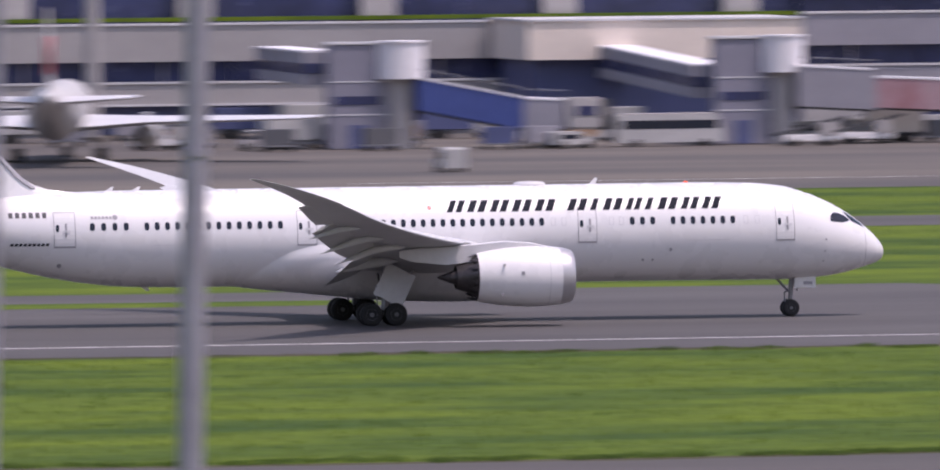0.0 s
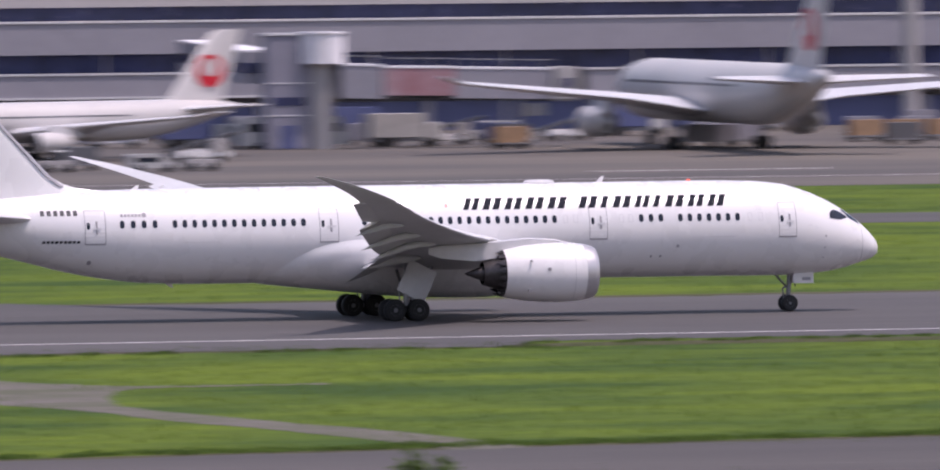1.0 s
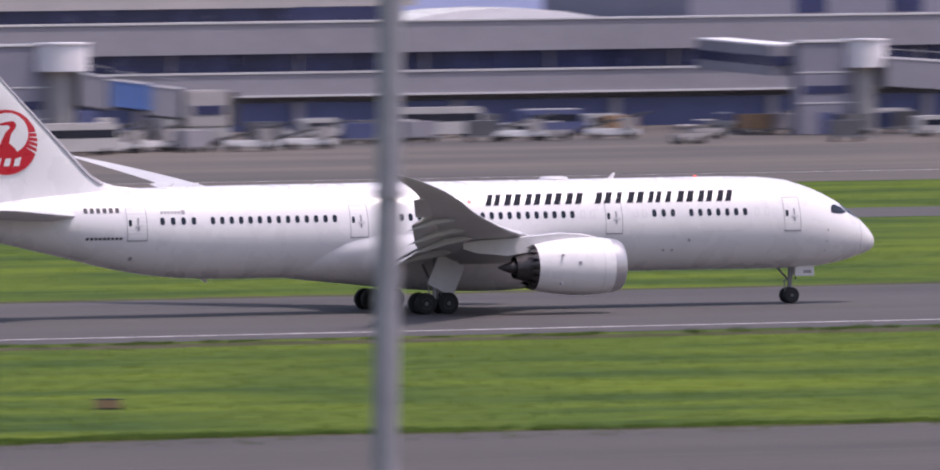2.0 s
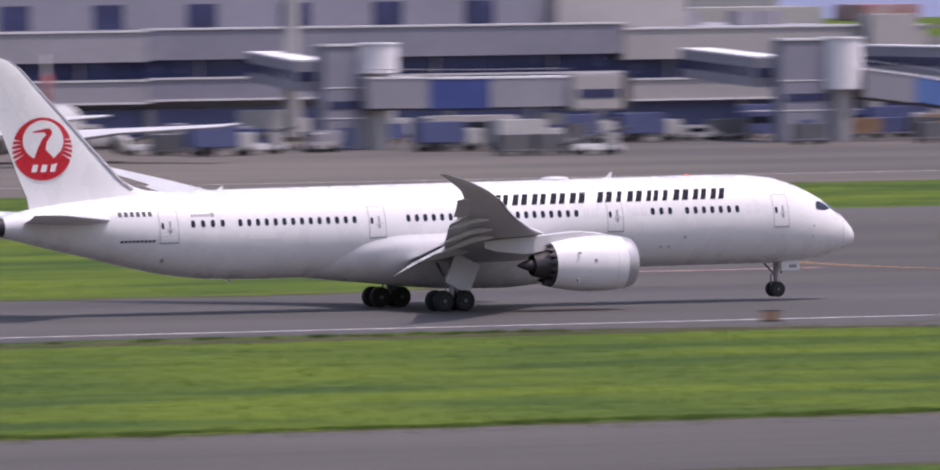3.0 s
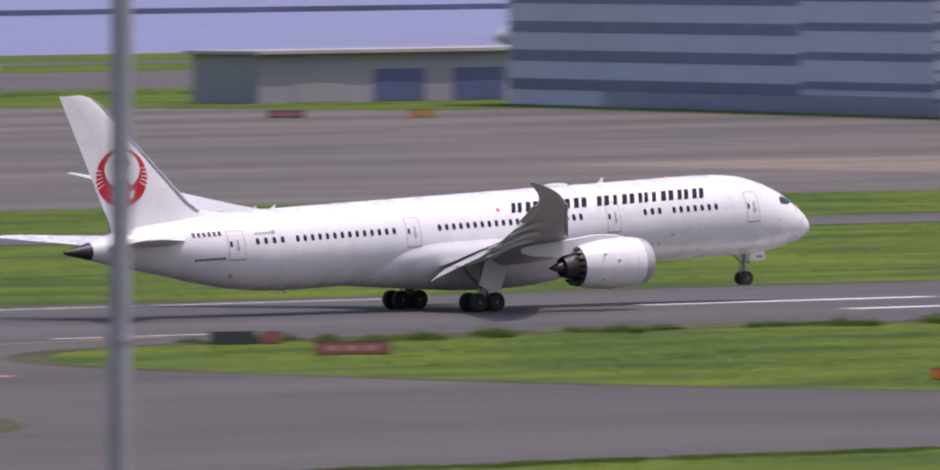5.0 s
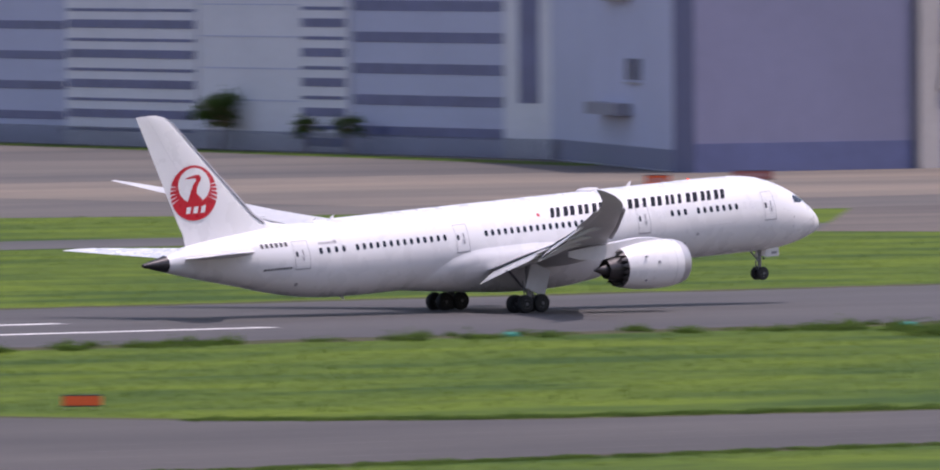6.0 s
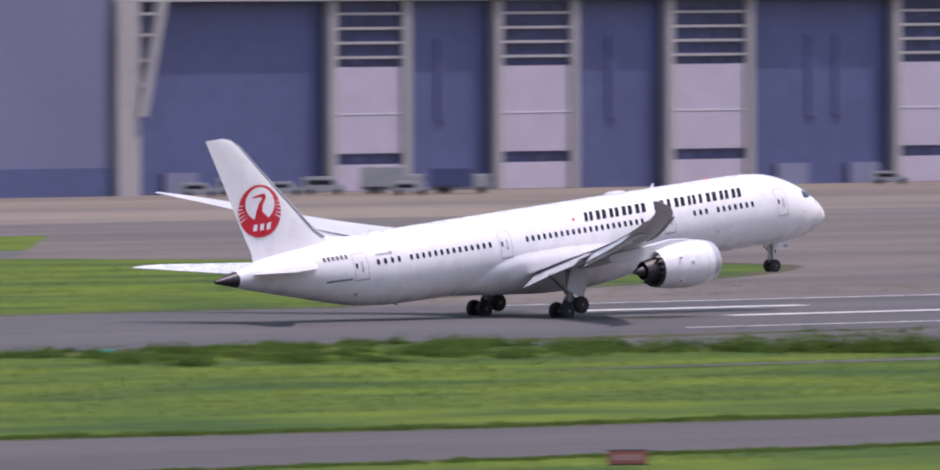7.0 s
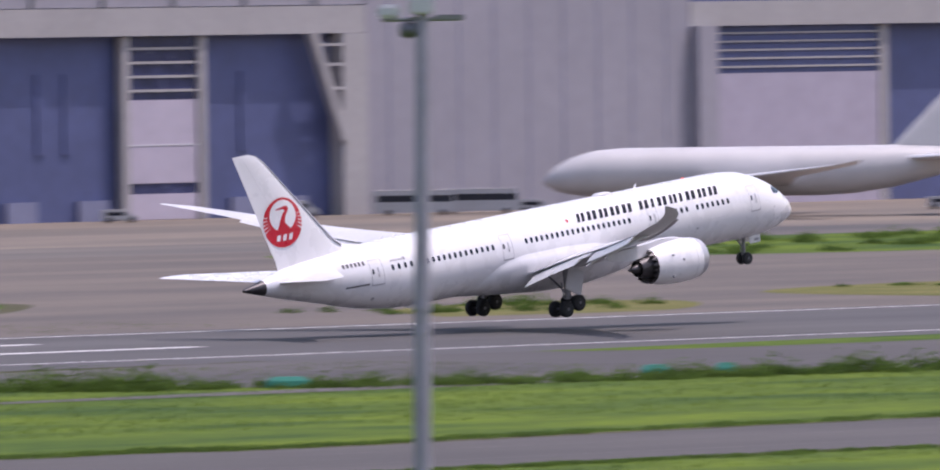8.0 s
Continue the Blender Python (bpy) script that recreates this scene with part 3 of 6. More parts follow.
    # cockpit glass
    panes = [[(27.97, 5.72), (28.72, 5.62), (29.3, 5.72), (28.95, 6.02), (28.45, 6.22), (28.15, 6.2), (27.98, 6.0)], [(29.42, 5.68), (30.22, 5.30), (30.06, 5.55), (29.15, 6.18), (28.92, 6.24)]]
    for p in panes:
        part("cockpit_window", decal(p, 0.016, 0.07, 0.09), GLASS, body, "dark cockpit pane")
    # titles and small lettering kept as plain slanted bars
    widths = [0.95, 1.12, 1.05, 1.12, 1.15, 0, 1.12, 0.5, 1.12, 0.9, 0.5, 1.15, 1.0, 1.05]
    gap = (16.85 - sum(widths) - 0.55) / 13
    x = 4.42
    for w in widths:
        if not w:
            x += 0.55
            continue
        z0, s = 6.6 + (x - 4.4) * 0.001, 0.34
        strokes = [rect(x, x + 0.34, z0, z0 + 0.68, s)] if w < 0.6 else [rect(x, x + w * 0.37, z0, z0 + 0.68, s), rect(x + w * 0.56, x + w * 0.93, z0, z0 + 0.68, s)]
        part("title_bar", merged(*[decal(p, 0.015, 0.2) for p in strokes]), NAVY, body, "slanted black title bars")
        x += w + gap
    part("red_spot", decal([(3.4 + 0.14 * math.cos(a), 6.9 + 0.14 * math.sin(a)) for a in (2 * math.pi * i / 12 for i in range(12))], 0.014), RED, body)
    for k in range(6):
        part("registration_bar", decal(rect(-21.9 + k * 0.4, -21.66 + k * 0.4, 6.6, 6.92), 0.015, 0.2), DIM, body, "dark grey lettering bar")
    for k in range(9):
        part("small_lettering_bar", decal(rect(-21.85 + k * 0.26, -21.66 + k * 0.26, 4.95, 5.1, 0.05), 0.015), NAVY, body)
    for k in range(6):
        part("sponsor_bar", decal(rect(-17.05 + k * 0.22, -16.9 + k * 0.22, 6.5, 6.66), 0.015), SEAM, body)
    part("sponsor_spot", decal([(-15.6 + 0.15 * math.cos(a), 6.6 + 0.15 * math.sin(a)) for a in (2 * math.pi * i / 12 for i in range(12))], 0.014), SEAM, body)
    # lower panels, vents and static ports
    for x0, x1, z in ((18.85, 21.6, 4.72), (-13.3, -11.0, 4.9)):
        part("panel_seam", decal(rect(x0, x1, z, z + 0.035), 0.012), LIGHTGREY, body)
    for x, z, s in ((18.0, 4.2, 0.1), (16.95, 3.6, 0.08), (16.35, 3.6, 0.08), (27.6, 4.65, 0.07), (27.55, 3.95, 0.05), (27.5, 3.35, 0.05), (-18.9, 3.75, 0.14)):
        part("vent", decal([(x + s * math.cos(a), z + s * math.sin(a)) for a in (2 * math.pi * i / 10 for i in range(10))], 0.012), SEAM, body)
    ring = [hull(30.75)]
    part("radome_seam", loft(bmesh.new(), [hull_ring(30.27, 40, 0.004), hull_ring(30.24, 40, 0.006)], cap=False), SEAM, body)
    # aerials and the satellite dome on the spine
    bm = bmesh.new()
    loft(bm, [[(9.95 + 1.0 * k * math.cos(a), 0.55 * k * math.sin(a), 8.08 + h) for a in (2 * math.pi * i / 24 for i in range(24))] for k, h in ((1.0, 0), (0.98, 0.1), (0.85, 0.19), (0.5, 0.24), (0.05, 0.25))])
    part("satellite_dome", bm, LIGHTGREY, body, "low oval satellite dome", True)
    for x, h, z in ((13.75, 0.4, 8.08), (-15.6, 0.26, 8.08), (-14.0, 0.26, 8.08), (-13.5, -0.25, 2.36)):
        bm = bmesh.new()
        loft(bm, [[(x + 0.22 * k - o, -0.025 * k, z + h * u), (x - 0.22 * k - o, 0, z + h * u), (x + 0.22 * k - o, 0.025 * k, z + h * u)] for u, k, o in ((-0.05, 1, 0), (1, 0.4, -0.28 if x < 20 else 0.2))])
        part("blade_aerial", bm, WHITE, body)
    part("beacon", lathe(bmesh.new(), [(19.62, 0.0), (19.6, 0.05), (19.5, 0.07), (19.4, 0.05), (19.38, 0)], 8.14, 0, 10), glow("red_beacon", (1, 0.08, 0.02), 0.8), body, "red beacon")
    part("beacon", lathe(bmesh.new(), [(6.62, 0.0), (6.6, 0.06), (6.5, 0.09), (6.4, 0.06), (6.38, 0)], 1.5, -0.3, 10), bpy.data.materials["red_beacon"], body, "red belly beacon")
    # nose gear
    leg = bmesh.new()
    rod(leg, (25.83, 0, 0.5), (25.95, 0, 2.4), 0.13, 0.16, 14)
    rod(leg, (25.83, -0.55, 0.52), (25.83, 0.55, 0.52), 0.08, n=10)
    rod(leg, (25.95, 0, 1.3), (24.9, 0, 2.4), 0.07, n=8)
    rod(leg, (25.55, 0, 0.8), (25.5, 0, 1.45), 0.05, n=8)
    rod(leg, (25.5, 0, 1.45), (25.85, 0, 1.55), 0.05, n=8)
    ng = part("nose_gear_leg", leg, STEEL, jet, "nose landing-gear strut", True)
    for y in (-0.36, 0.36):
        wheel(ng, 25.83, y, 0.51, 0.51, 0.34)
    for s in (-1, 1):
        d = part("nose_gear_door", box(bmesh.new(), 26.0, 27.3, s * 0.62 - 0.03, s * 0.62 + 0.03, 1.72, 2.4, 0.02), WHITE, ng, "small white gear door")
    part("door_number_bar", boxes((26.55, 27.1, -0.664, -0.655, 1.9, 2.1)), SEAM, ng)
    part("landing_lamp", lathe(bmesh.new(), [(26.25, 0.05), (26.3, 0.12), (26.32, 0.02)], 1.6, 0, 12), HUB, ng)
    # bogies, each with four wheels
    bogies = []
    for side in (-1, 1):
        bg = new("bogie")
        bg.parent = jet
        bm = bmesh.new()
        rod(bm, (-0.85, 0, 0), (0.85, 0, 0), 0.13, n=12)
        for x in (-0.74, 0.74):
            rod(bm, (x, -0.75, 0), (x, 0.75, 0), 0.09, n=10)
        part("bogie_beam", bm, STEEL, bg, "", True)
        for x in (-0.74, 0.74):
            for y in (-0.63, 0.63):
                wheel(bg, x, y, 0, 0.68, 0.5)
        bogies.append((bg, side))
    return jet, bogies


airliner, bogies = build_airliner()


# ---- ground: one sheet to the horizon, with the paved strips laid on it ----
def sheet(name, poly, z, material, label, category="ground", kind="structure"):
    bm = bmesh.new()
    bm.faces.new([bm.verts.new((x, y, z)) for x, y in poly])
    return tagged(part(name, bm, material), label, category, kind=kind)


def bar(name, x0, x1, y0, y1, material, label, category="line", z=0.034):
    return sheet(name, [(x0, y0), (x1, y0), (x1, y1), (x0, y1)], z, material, label, category)


def curve_pts(pts, n=6):
    """A smooth run through the points."""
    out = []
    p = [pts[0], *pts, pts[-1]]
    for i in range(1, len(p) - 2):
        for k in range(n):
            t = k / n
            q = [0.5 * (2 * p[i][c] + (p[i + 1][c] - p[i - 1][c]) * t + (2 * p[i - 1][c] - 5 * p[i][c] + 4 * p[i + 1][c] - p[i + 2][c]) * t * t + (3 * p[i][c] - p[i - 1][c] - 3 * p[i + 1][c] + p[i + 2][c]) * t ** 3) for c in (0, 1)]
            out.append(tuple(q))
    return out + [tuple(pts[-1])]


def ribbon(name, pts, w, z, material, label, category="line"):
    pts = curve_pts(pts)
    left, right = [], []
    for i, (x, y) in enumerate(pts):
        a, b = pts[max(0, i - 1)], pts[min(len(pts) - 1, i + 1)]
        d = Vector((b[0] - a[0], b[1] - a[1])).normalized()
        left.append((x - d.y * w / 2, y + d.x * w / 2, z))
        right.append((x + d.y * w / 2, y - d.x * w / 2, z))
    bm = bmesh.new()
    loft(bm, [left, right], cap=False, close=False)
    return tagged(part(name, bm, material), label, category, kind="structure")


def ragged(x0, x1, y, amount, step=1.6, seed=1):
    """An uneven edge from x0 to x1 along y."""
    g = np.random.default_rng(seed)
    n = max(2, int(abs(x1 - x0) / step))
    return [(x0 + (x1 - x0) * k / n, y + amount * (noise.noise((k * 0.21, seed, 0)) + 0.35 * float(g.uniform(-1, 1)))) for k in range(n + 1)]


sheet("ground", [(-3000, -300), (6000, -300), (6000, 2240), (-3000, 2240)], 0, GRASS, "mown green grass between the paved strips")
sheet("water", [(-4000, 2240), (8000, 2240), (8000, 5200), (-4000, 5200)], -0.6, SEA, "hazy blue bay beyond the airfield", "sea")
runway = sheet("runway", [(-1500, 739)] + ragged(60, 209, 739, 1.6) + ragged(213, 520, 745.5, 1.3, seed=2) + ragged(522, 720, 742, 2.0, seed=3) + [(2500, 742), (2500, 816)] + ragged(780, 180, 816, 1.8, seed=4) + [(-1500, 816)], 0.02, ASPHALT, "grey asphalt runway with white lines", "runway")
kerb_line = [(80, 606), (125, 605.5), (165, 611.5), (200, 616), (222, 619), (265, 616), (310, 618), (350, 618), (400, 618), (430, 622), (452, 622), (470, 611.5), (494, 606.5), (522, 602.5), (553, 601), (568, 599), (616, 602.5), (700, 603), (760, 604)]
worn_edge = [(x, y + 1.3 * noise.noise((x * 0.16, 6, 0)) + 0.5 * noise.noise((x * 0.9, 2, 0))) for x, y in curve_pts(kerb_line, 24)]
sheet("road", [(-1500, 568)] + ragged(80, 760, 568, 0.9, seed=5) + [(2500, 568), (2500, 604)] + worn_edge[::-1] + [(-1500, 606)], 0.02, ASPHALT2, "grey asphalt taxiway strip beside the grass", "taxiway")
sheet("pavement", [(-1500, 969), (2500, 969), (2500, 995), (-1500, 995)], 0.02, ASPHALT, "grey service strip across the grass", "road")
sheet("apron", [(-1500, 1078), (760, 1078), (830, 1046), (1900, 1046), (1900, 1560), (1030, 1560), (1000, 1722), (-1500, 1735)], 0.016, CONCRETE, "brownish concrete apron with oil stains", "apron")
sheet("hangar_apron", [(820, 1090)] + ragged(830, 1300, 1090, 3.0, 6, seed=41) + [(1310, 1092), (1310, 1222), (820, 1222)], 0.026, TANCRETE, "sunbleached tan concrete before the hangars", "apron")
# the stub between runway and taxiway, its corners rounded
link_left = [(352, 745.5), (376, 737), (390, 716), (397, 693), (397, 664), (392, 636), (378, 617), (352, 608)]
link_right = [(478, 606), (458, 622), (446, 650), (441, 682), (440, 706), (446, 724), (462, 738), (500, 745.5)]
sheet("taxi_link", curve_pts(link_left) + curve_pts(link_right), 0.024, ASPHALT2, "asphalt link between runway and taxiway", "taxiway")
far_left = [(370, 816), (388, 826), (400, 850), (410, 890), (418, 930), (405, 969)]
far_right = [(505, 969), (476, 930), (452, 880), (440, 840), (452, 822), (470, 816)]
sheet("taxi_link", curve_pts(far_left) + curve_pts(far_right), 0.024, ASPHALT2, "asphalt link between runway and service strip", "taxiway")
sheet("taxi_link", [(-600, 815), (150, 815), (205, 815), (188, 842), (-600, 846)], 0.024, ASPHALT, "asphalt shoulder along the runway", "taxiway")
ribbon("grass_strip", [(60, 822), (105, 823), (150, 821)], 9, 0.03, GRASS, "narrow strip of grass", "grass")
# the wide junction at the runway's far end
junction = curve_pts([(690, 815), (721, 836), (774, 864), (803, 886), (815, 905), (800, 935), (780, 969)]) + [(850, 1050), (2400, 1050), (2400, 815)]
sheet("taxi_junction", junction, 0.022, BROWNTAR, "wide asphalt junction of taxiways", "taxiway")
for pts in ([(975, 1000), (990, 985), (1060, 975), (1300, 985), (1300, 1050), (1090, 1054), (1040, 1052), (985, 1030)], [(868, 830), (905, 832), (990, 850), (1000, 872), (912, 876), (872, 862)], [(797, 826), (822, 824), (846, 846), (838, 859), (812, 848)], [(958, 1012), (974, 1008), (992, 1026), (970, 1032)]):
    sheet("grass_island", curve_pts(pts + [pts[0]])[:-1], 0.034, GRASS if pts[0][1] > 990 else DRYGRASS, "patchy grass island among taxiways", "grass")
sheet("taxi_link", curve_pts([(640, 704), (660, 690), (705, 681), (2000, 668)]) + [(2000, 742), (700, 742), (632, 734)], 0.024, ASPHALT2, "asphalt link joining the runway end", "taxiway")
sheet("grass_island", curve_pts([(724, 741), (735, 735), (770, 734), (860, 738), (862, 744), (772, 745), (724, 741)])[:-1], 0.034, GRASS, "narrow grass wedge beside the runway line", "grass")
# thin shadow below the grass edge, drawn as a brown strip
ribbon("verge", kerb_line, 4.5, 0.010, SOIL_SHADOW, "brown strip for the thin shadow along the taxiway edge", "soil")
for i, (y, reach) in enumerate(((739.5, 3.0), (816, 4.0), (568, 2.2))):
    sheet("verge", ragged(60, 780, y - reach, 1.5, seed=20 + i) + ragged(780, 60, y + reach, 1.5, seed=30 + i), 0.006 + 0.001 * i, SOIL_SHADOW, "bare brown soil along the pavement edge", "soil")
for i, edge in enumerate((link_left, link_right, far_left, far_right, [(690, 815), (721, 836), (774, 864), (803, 886), (815, 905), (800, 935)])):
    ribbon("verge", edge, 5.0, 0.011 + 0.001 * i, SOIL_SHADOW, "bare brown soil along the pavement edge", "soil")
PATHMAT = mat("worn_dirt_path", (0.125, 0.110, 0.096), 0.9, vary=0.3, scale=1.2, second=(0.075, 0.078, 0.042), patch=0.14)
path_far = curve_pts([(169.0, 737), (169.0, 726), (168.9, 719.7), (170.1, 705.5), (171.9, 697.6), (175.3, 692.6), (180.4, 692.0), (186.1, 692.1)])
path_fork = curve_pts([(185.5, 689.8), (179.8, 689.7), (174.6, 688.6), (171.9, 683.0), (169.2, 671.7), (168.4, 664.0), (169.8, 654.8), (171.2, 644.9), (173.0, 635.9), (174.5, 622), (175, 604)])
path_near = curve_pts([(171, 604), (169.9, 624.2), (168.3, 637.2), (166.2, 649.4), (165.4, 662.2), (162.1, 674.8), (161.9, 689.9), (165.7, 712.0), (168.2, 733)])
sheet("dirt_path", [(x + 0.35 * noise.noise((y * 0.4, x * 0.3, 3)), y + 1.6 * noise.noise((x * 0.9, y * 0.3, 7))) for x, y in path_far + path_fork + path_near], 0.016, PATHMAT, "forking worn grey dirt path through grass", "path")
ribbon("dirt_path", [(168.5, 693), (163, 692), (157, 691.5)], 1.4, 0.014, PATHMAT, "worn grey dirt path through grass", "path")

# painted lines, worn
bar("trim", -900, 385, 753.0, 753.7, PAINT, "white runway edge line")
bar("trim", 468, 485, 753.6, 754.4, PAINT, "white runway edge line")
bar("trim", 672, 900, 753.6, 754.4, PAINT, "white runway edge line")
bar("trim", 425, 535, 811.2, 812.0, PAINT, "white runway edge line")
bar("trim", 700, 1100, 811.2, 812.0, PAINT, "white runway edge line")
for x, y in ((541, 765.6), (697, 777.0), (20, 771), (70, 771), (-30, 771), (536, 784.4), (696, 795.4), (-80, 792)):
    bar("trim", x, x + 25.5, y - 1.0, y + 1.0, PAINT, "thick white runway dash")
ribbon("trim", [(372, 716), (388, 704), (397, 696), (412, 695), (429, 696)], 1.7, 0.036, PINK, "worn pink and white stop line")
ribbon("trim", [(475, 751), (456, 746), (445, 738), (437, 726), (433, 708)], 0.5, 0.036, YELLOW, "curved yellow guide line")
ribbon("trim", [(398, 849), (410, 848), (424, 848)], 0.9, 0.036, PINK, "worn pink stop line")
ribbon("trim", [(470, 806), (440, 826), (428, 850), (436, 900)], 0.5, 0.036, YELLOW, "curved yellow guide line")
for y, w, x0, x1 in ((576.2, 0.35, -200, 900), (583.5, 0.22, 100, 900), (590.4, 0.4, -200, 900), (597.0, 0.25, 240, 900)):
    ribbon("paving_joint", [(x0 + (x1 - x0) * k / 12, y + 0.5 * math.sin(k * 1.9 + y)) for k in range(13)], w, 0.027, SEALED, "pale filled joint along the taxiway", "joint")
for y, w in ((763.0, 0.3), (799.5, 0.3), (806.5, 0.22)):
    ribbon("paving_joint", [(-200 + 100 * k, y + 0.3 * math.sin(k * 1.3 + y)) for k in range(12)], w, 0.026, SEALED, "pale filled joint along the runway", "joint")
bar("trim", 200, 640, 1110, 1110.6, PAINT, "white apron edge line")
bar("trim", 330, 352, 1136, 1137, PAINT, "white apron stand line")


# ---- grass tufts and shrubs ----
def tufts(name, boxes_, count, height, material, label):
    """Blades of grass, three to a tuft, all in one mesh."""
    rng = np.random.default_rng(7)
    verts, faces = [], []
    area = [(b[1] - b[0]) * (b[3] - b[2]) for b in boxes_]
    for b, a in zip(boxes_, area):
        n = int(count * a / sum(area))
        xs, ys = rng.uniform(b[0], b[1], n), rng.uniform(b[2], b[3], n)
        hs, an = rng.uniform(0.4, 1.0, n) * height, rng.uniform(0, math.tau, n)
        for x, y, h, a0 in zip(xs, ys, hs, an):
            for k in range(3):
                q = a0 + k * 2.1
                dx, dy = math.cos(q) * h * 0.5, math.sin(q) * h * 0.5
                i = len(verts)
                verts += [(x - dy * 0.3, y + dx * 0.3, 0), (x + dy * 0.3, y - dx * 0.3, 0), (x + dx, y + dy, h)]
                faces.append((i, i + 1, i + 2))
    me = bpy.data.meshes.new(name)
    me.from_pydata(verts, [], faces)
    me.materials.append(material)
    return tagged(new(name, me), label, "grass", kind="stuff")


TUFT = mat("grass_blade", (0.12, 0.165, 0.02), 0.8, vary=0.35, scale=0.8, second=(0.055, 0.10, 0.014), patch=0.07, spec=0.1, through_light=0.4)
tufts("grass_tufts", [(95, 165, 611, 738), (171, 380, 611, 744), (455, 700, 628, 733), (480, 660, 552, 566), (200, 460, 556, 566)], 34000, 0.27, TUFT, "uneven tufts of green grass beside the runway")
tufts("far_grass_tufts", [(200, 368, 820, 966), (512, 770, 820, 966), (200, 780, 998, 1075)], 14000, 0.32, TUFT, "uneven tufts of green grass beyond the runway")


def clump(verts, faces, rng, c, r, h, n):
    """Leaves scattered in an uneven mound."""
    for _ in range(n):
        a, u, w = rng.uniform(0, math.tau), math.sqrt(rng.uniform(0, 1)), rng.uniform(0, 1)
        lump = 0.7 + 0.3 * math.sin(3 * a + c[0]) + 0.2 * math.sin(7 * a + c[1])
        p = Vector((c[0] + r * u * lump * math.cos(a), c[1] + r * u * lump * math.sin(a), c[2] + h * (1 - u * u) * (0.35 + 0.65 * w) * lump + 0.05))
        s = rng.uniform(0.10, 0.22) * (0.5 + 0.4 * h)
        d = Vector((rng.normal(), rng.normal(), rng.normal())).normalized()
        e = d.cross(Vector((0.3, 0.2, 1))).normalized()
        i = len(verts)
        verts += [tuple(p - d * s), tuple(p + e * s * 0.6), tuple(p + d * s), tuple(p - e * s * 0.6)]
        faces.append((i, i + 1, i + 2, i + 3))


def shrubs(name, places, label, per=130, material=None):
    rng = np.random.default_rng(11)
    verts, faces = [], []
    for x, y, r, h in places:
        clump(verts, faces, rng, (x, y, 0), r, h, int(per * max(1, r)))
    me = bpy.data.meshes.new(name)
    me.from_pydata(verts, [], faces)
    me.materials.append(material or BUSH)
    return tagged(new(name, me), label, "shrub", kind="stuff")


rs = np.random.default_rng(3)


def link_edge(x):
    """The near edge of the asphalt link at the runway's end."""
    return float(np.interp(x, [560, 632, 640, 650, 660, 680, 705, 760], [741, 734, 704, 696, 690, 685.5, 681, 678]))


belt = [(rs.uniform(470, 635), rs.uniform(732, 740.5), rs.uniform(0.7, 2.2), rs.uniform(0.25, 0.8)) for _ in range(95)]
for _ in range(110):
    x = rs.uniform(630, 715)
    belt.append((x, link_edge(x) - rs.uniform(0.5, 7), rs.uniform(0.9, 2.6), rs.uniform(0.4, 1.1)))
belt += [(638.5, 702, 5, 2.0), (642.5, 698, 5, 2.0), (635, 707, 4, 1.7), (641, 700, 5, 1.5), (644, 697.5, 4, 1.6), (637, 706, 4, 1.3), (633, 712, 4, 1.4), (664, 685.5, 3, 1.2), (682, 682, 2.5, 1.7), (697, 679, 3.5, 1.9), (703, 678, 3, 1.6), (690, 681, 3, 1.5), (658, 689, 2.5, 1.0)]
belt += [(rs.uniform(585, 632), rs.uniform(706, 732), rs.uniform(1.2, 3.2), rs.uniform(0.4, 1.0)) for _ in range(60)]
shrubs("shrub_belt", belt, "dark green weeds and shrubs along the runway verge")
fringe = []
for x, y in curve_pts(kerb_line, 28):
    if x < 352 or x > 456:
        fringe.append((x + rs.uniform(-0.6, 0.6), y + rs.uniform(1.6, 4.0), rs.uniform(0.9, 2.8), rs.uniform(0.10, 0.34)))
fringe += [(x + rs.uniform(-0.6, 0.6), 566.6 - rs.uniform(0.6, 2.6), rs.uniform(0.8, 2.2), rs.uniform(0.10, 0.26)) for x in np.linspace(300, 640, 260)]
for x in np.linspace(95, 352, 180):
    if rs.uniform(0, 1) < 0.6:
        fringe.append((float(x), (737.0 if x < 210 else 743.0) - rs.uniform(0, 2.5), rs.uniform(0.4, 1.2), rs.uniform(0.08, 0.28)))
shrubs("edge_weeds", fringe, "uncut dark grass fringe along the pavement edges", 95)
isl = [(rs.uniform(800, 838), rs.uniform(832, 853), rs.uniform(0.8, 2.2), rs.uniform(0.3, 1.0)) for _ in range(26)] + [(922, 860, 3, 1.6), (915, 862, 2, 1.2), (828, 848, 3, 1.6), (826, 851, 2.4, 1.5)]
isl += [(rs.uniform(880, 990), rs.uniform(838, 872), rs.uniform(0.8, 2.0), rs.uniform(0.2, 0.6)) for _ in range(30)]
isl += [(rs.uniform(985, 1150), rs.uniform(984, 1044), rs.uniform(1.2, 3.2), rs.uniform(0.5, 1.3)) for _ in range(90)]
shrubs("island_weeds", isl, "tall dry weeds on the grass islands")
shrubs("roadside_bushes", [(154.5, 560, 2.2, 2.6), (156, 560.5, 1.6, 2.1), (163.0, 560, 1.0, 1.5), (166.2, 560, 1.1, 1.2), (169.3, 560, 1.2, 1.4)], "round dark bushes beside the taxiway", 420)


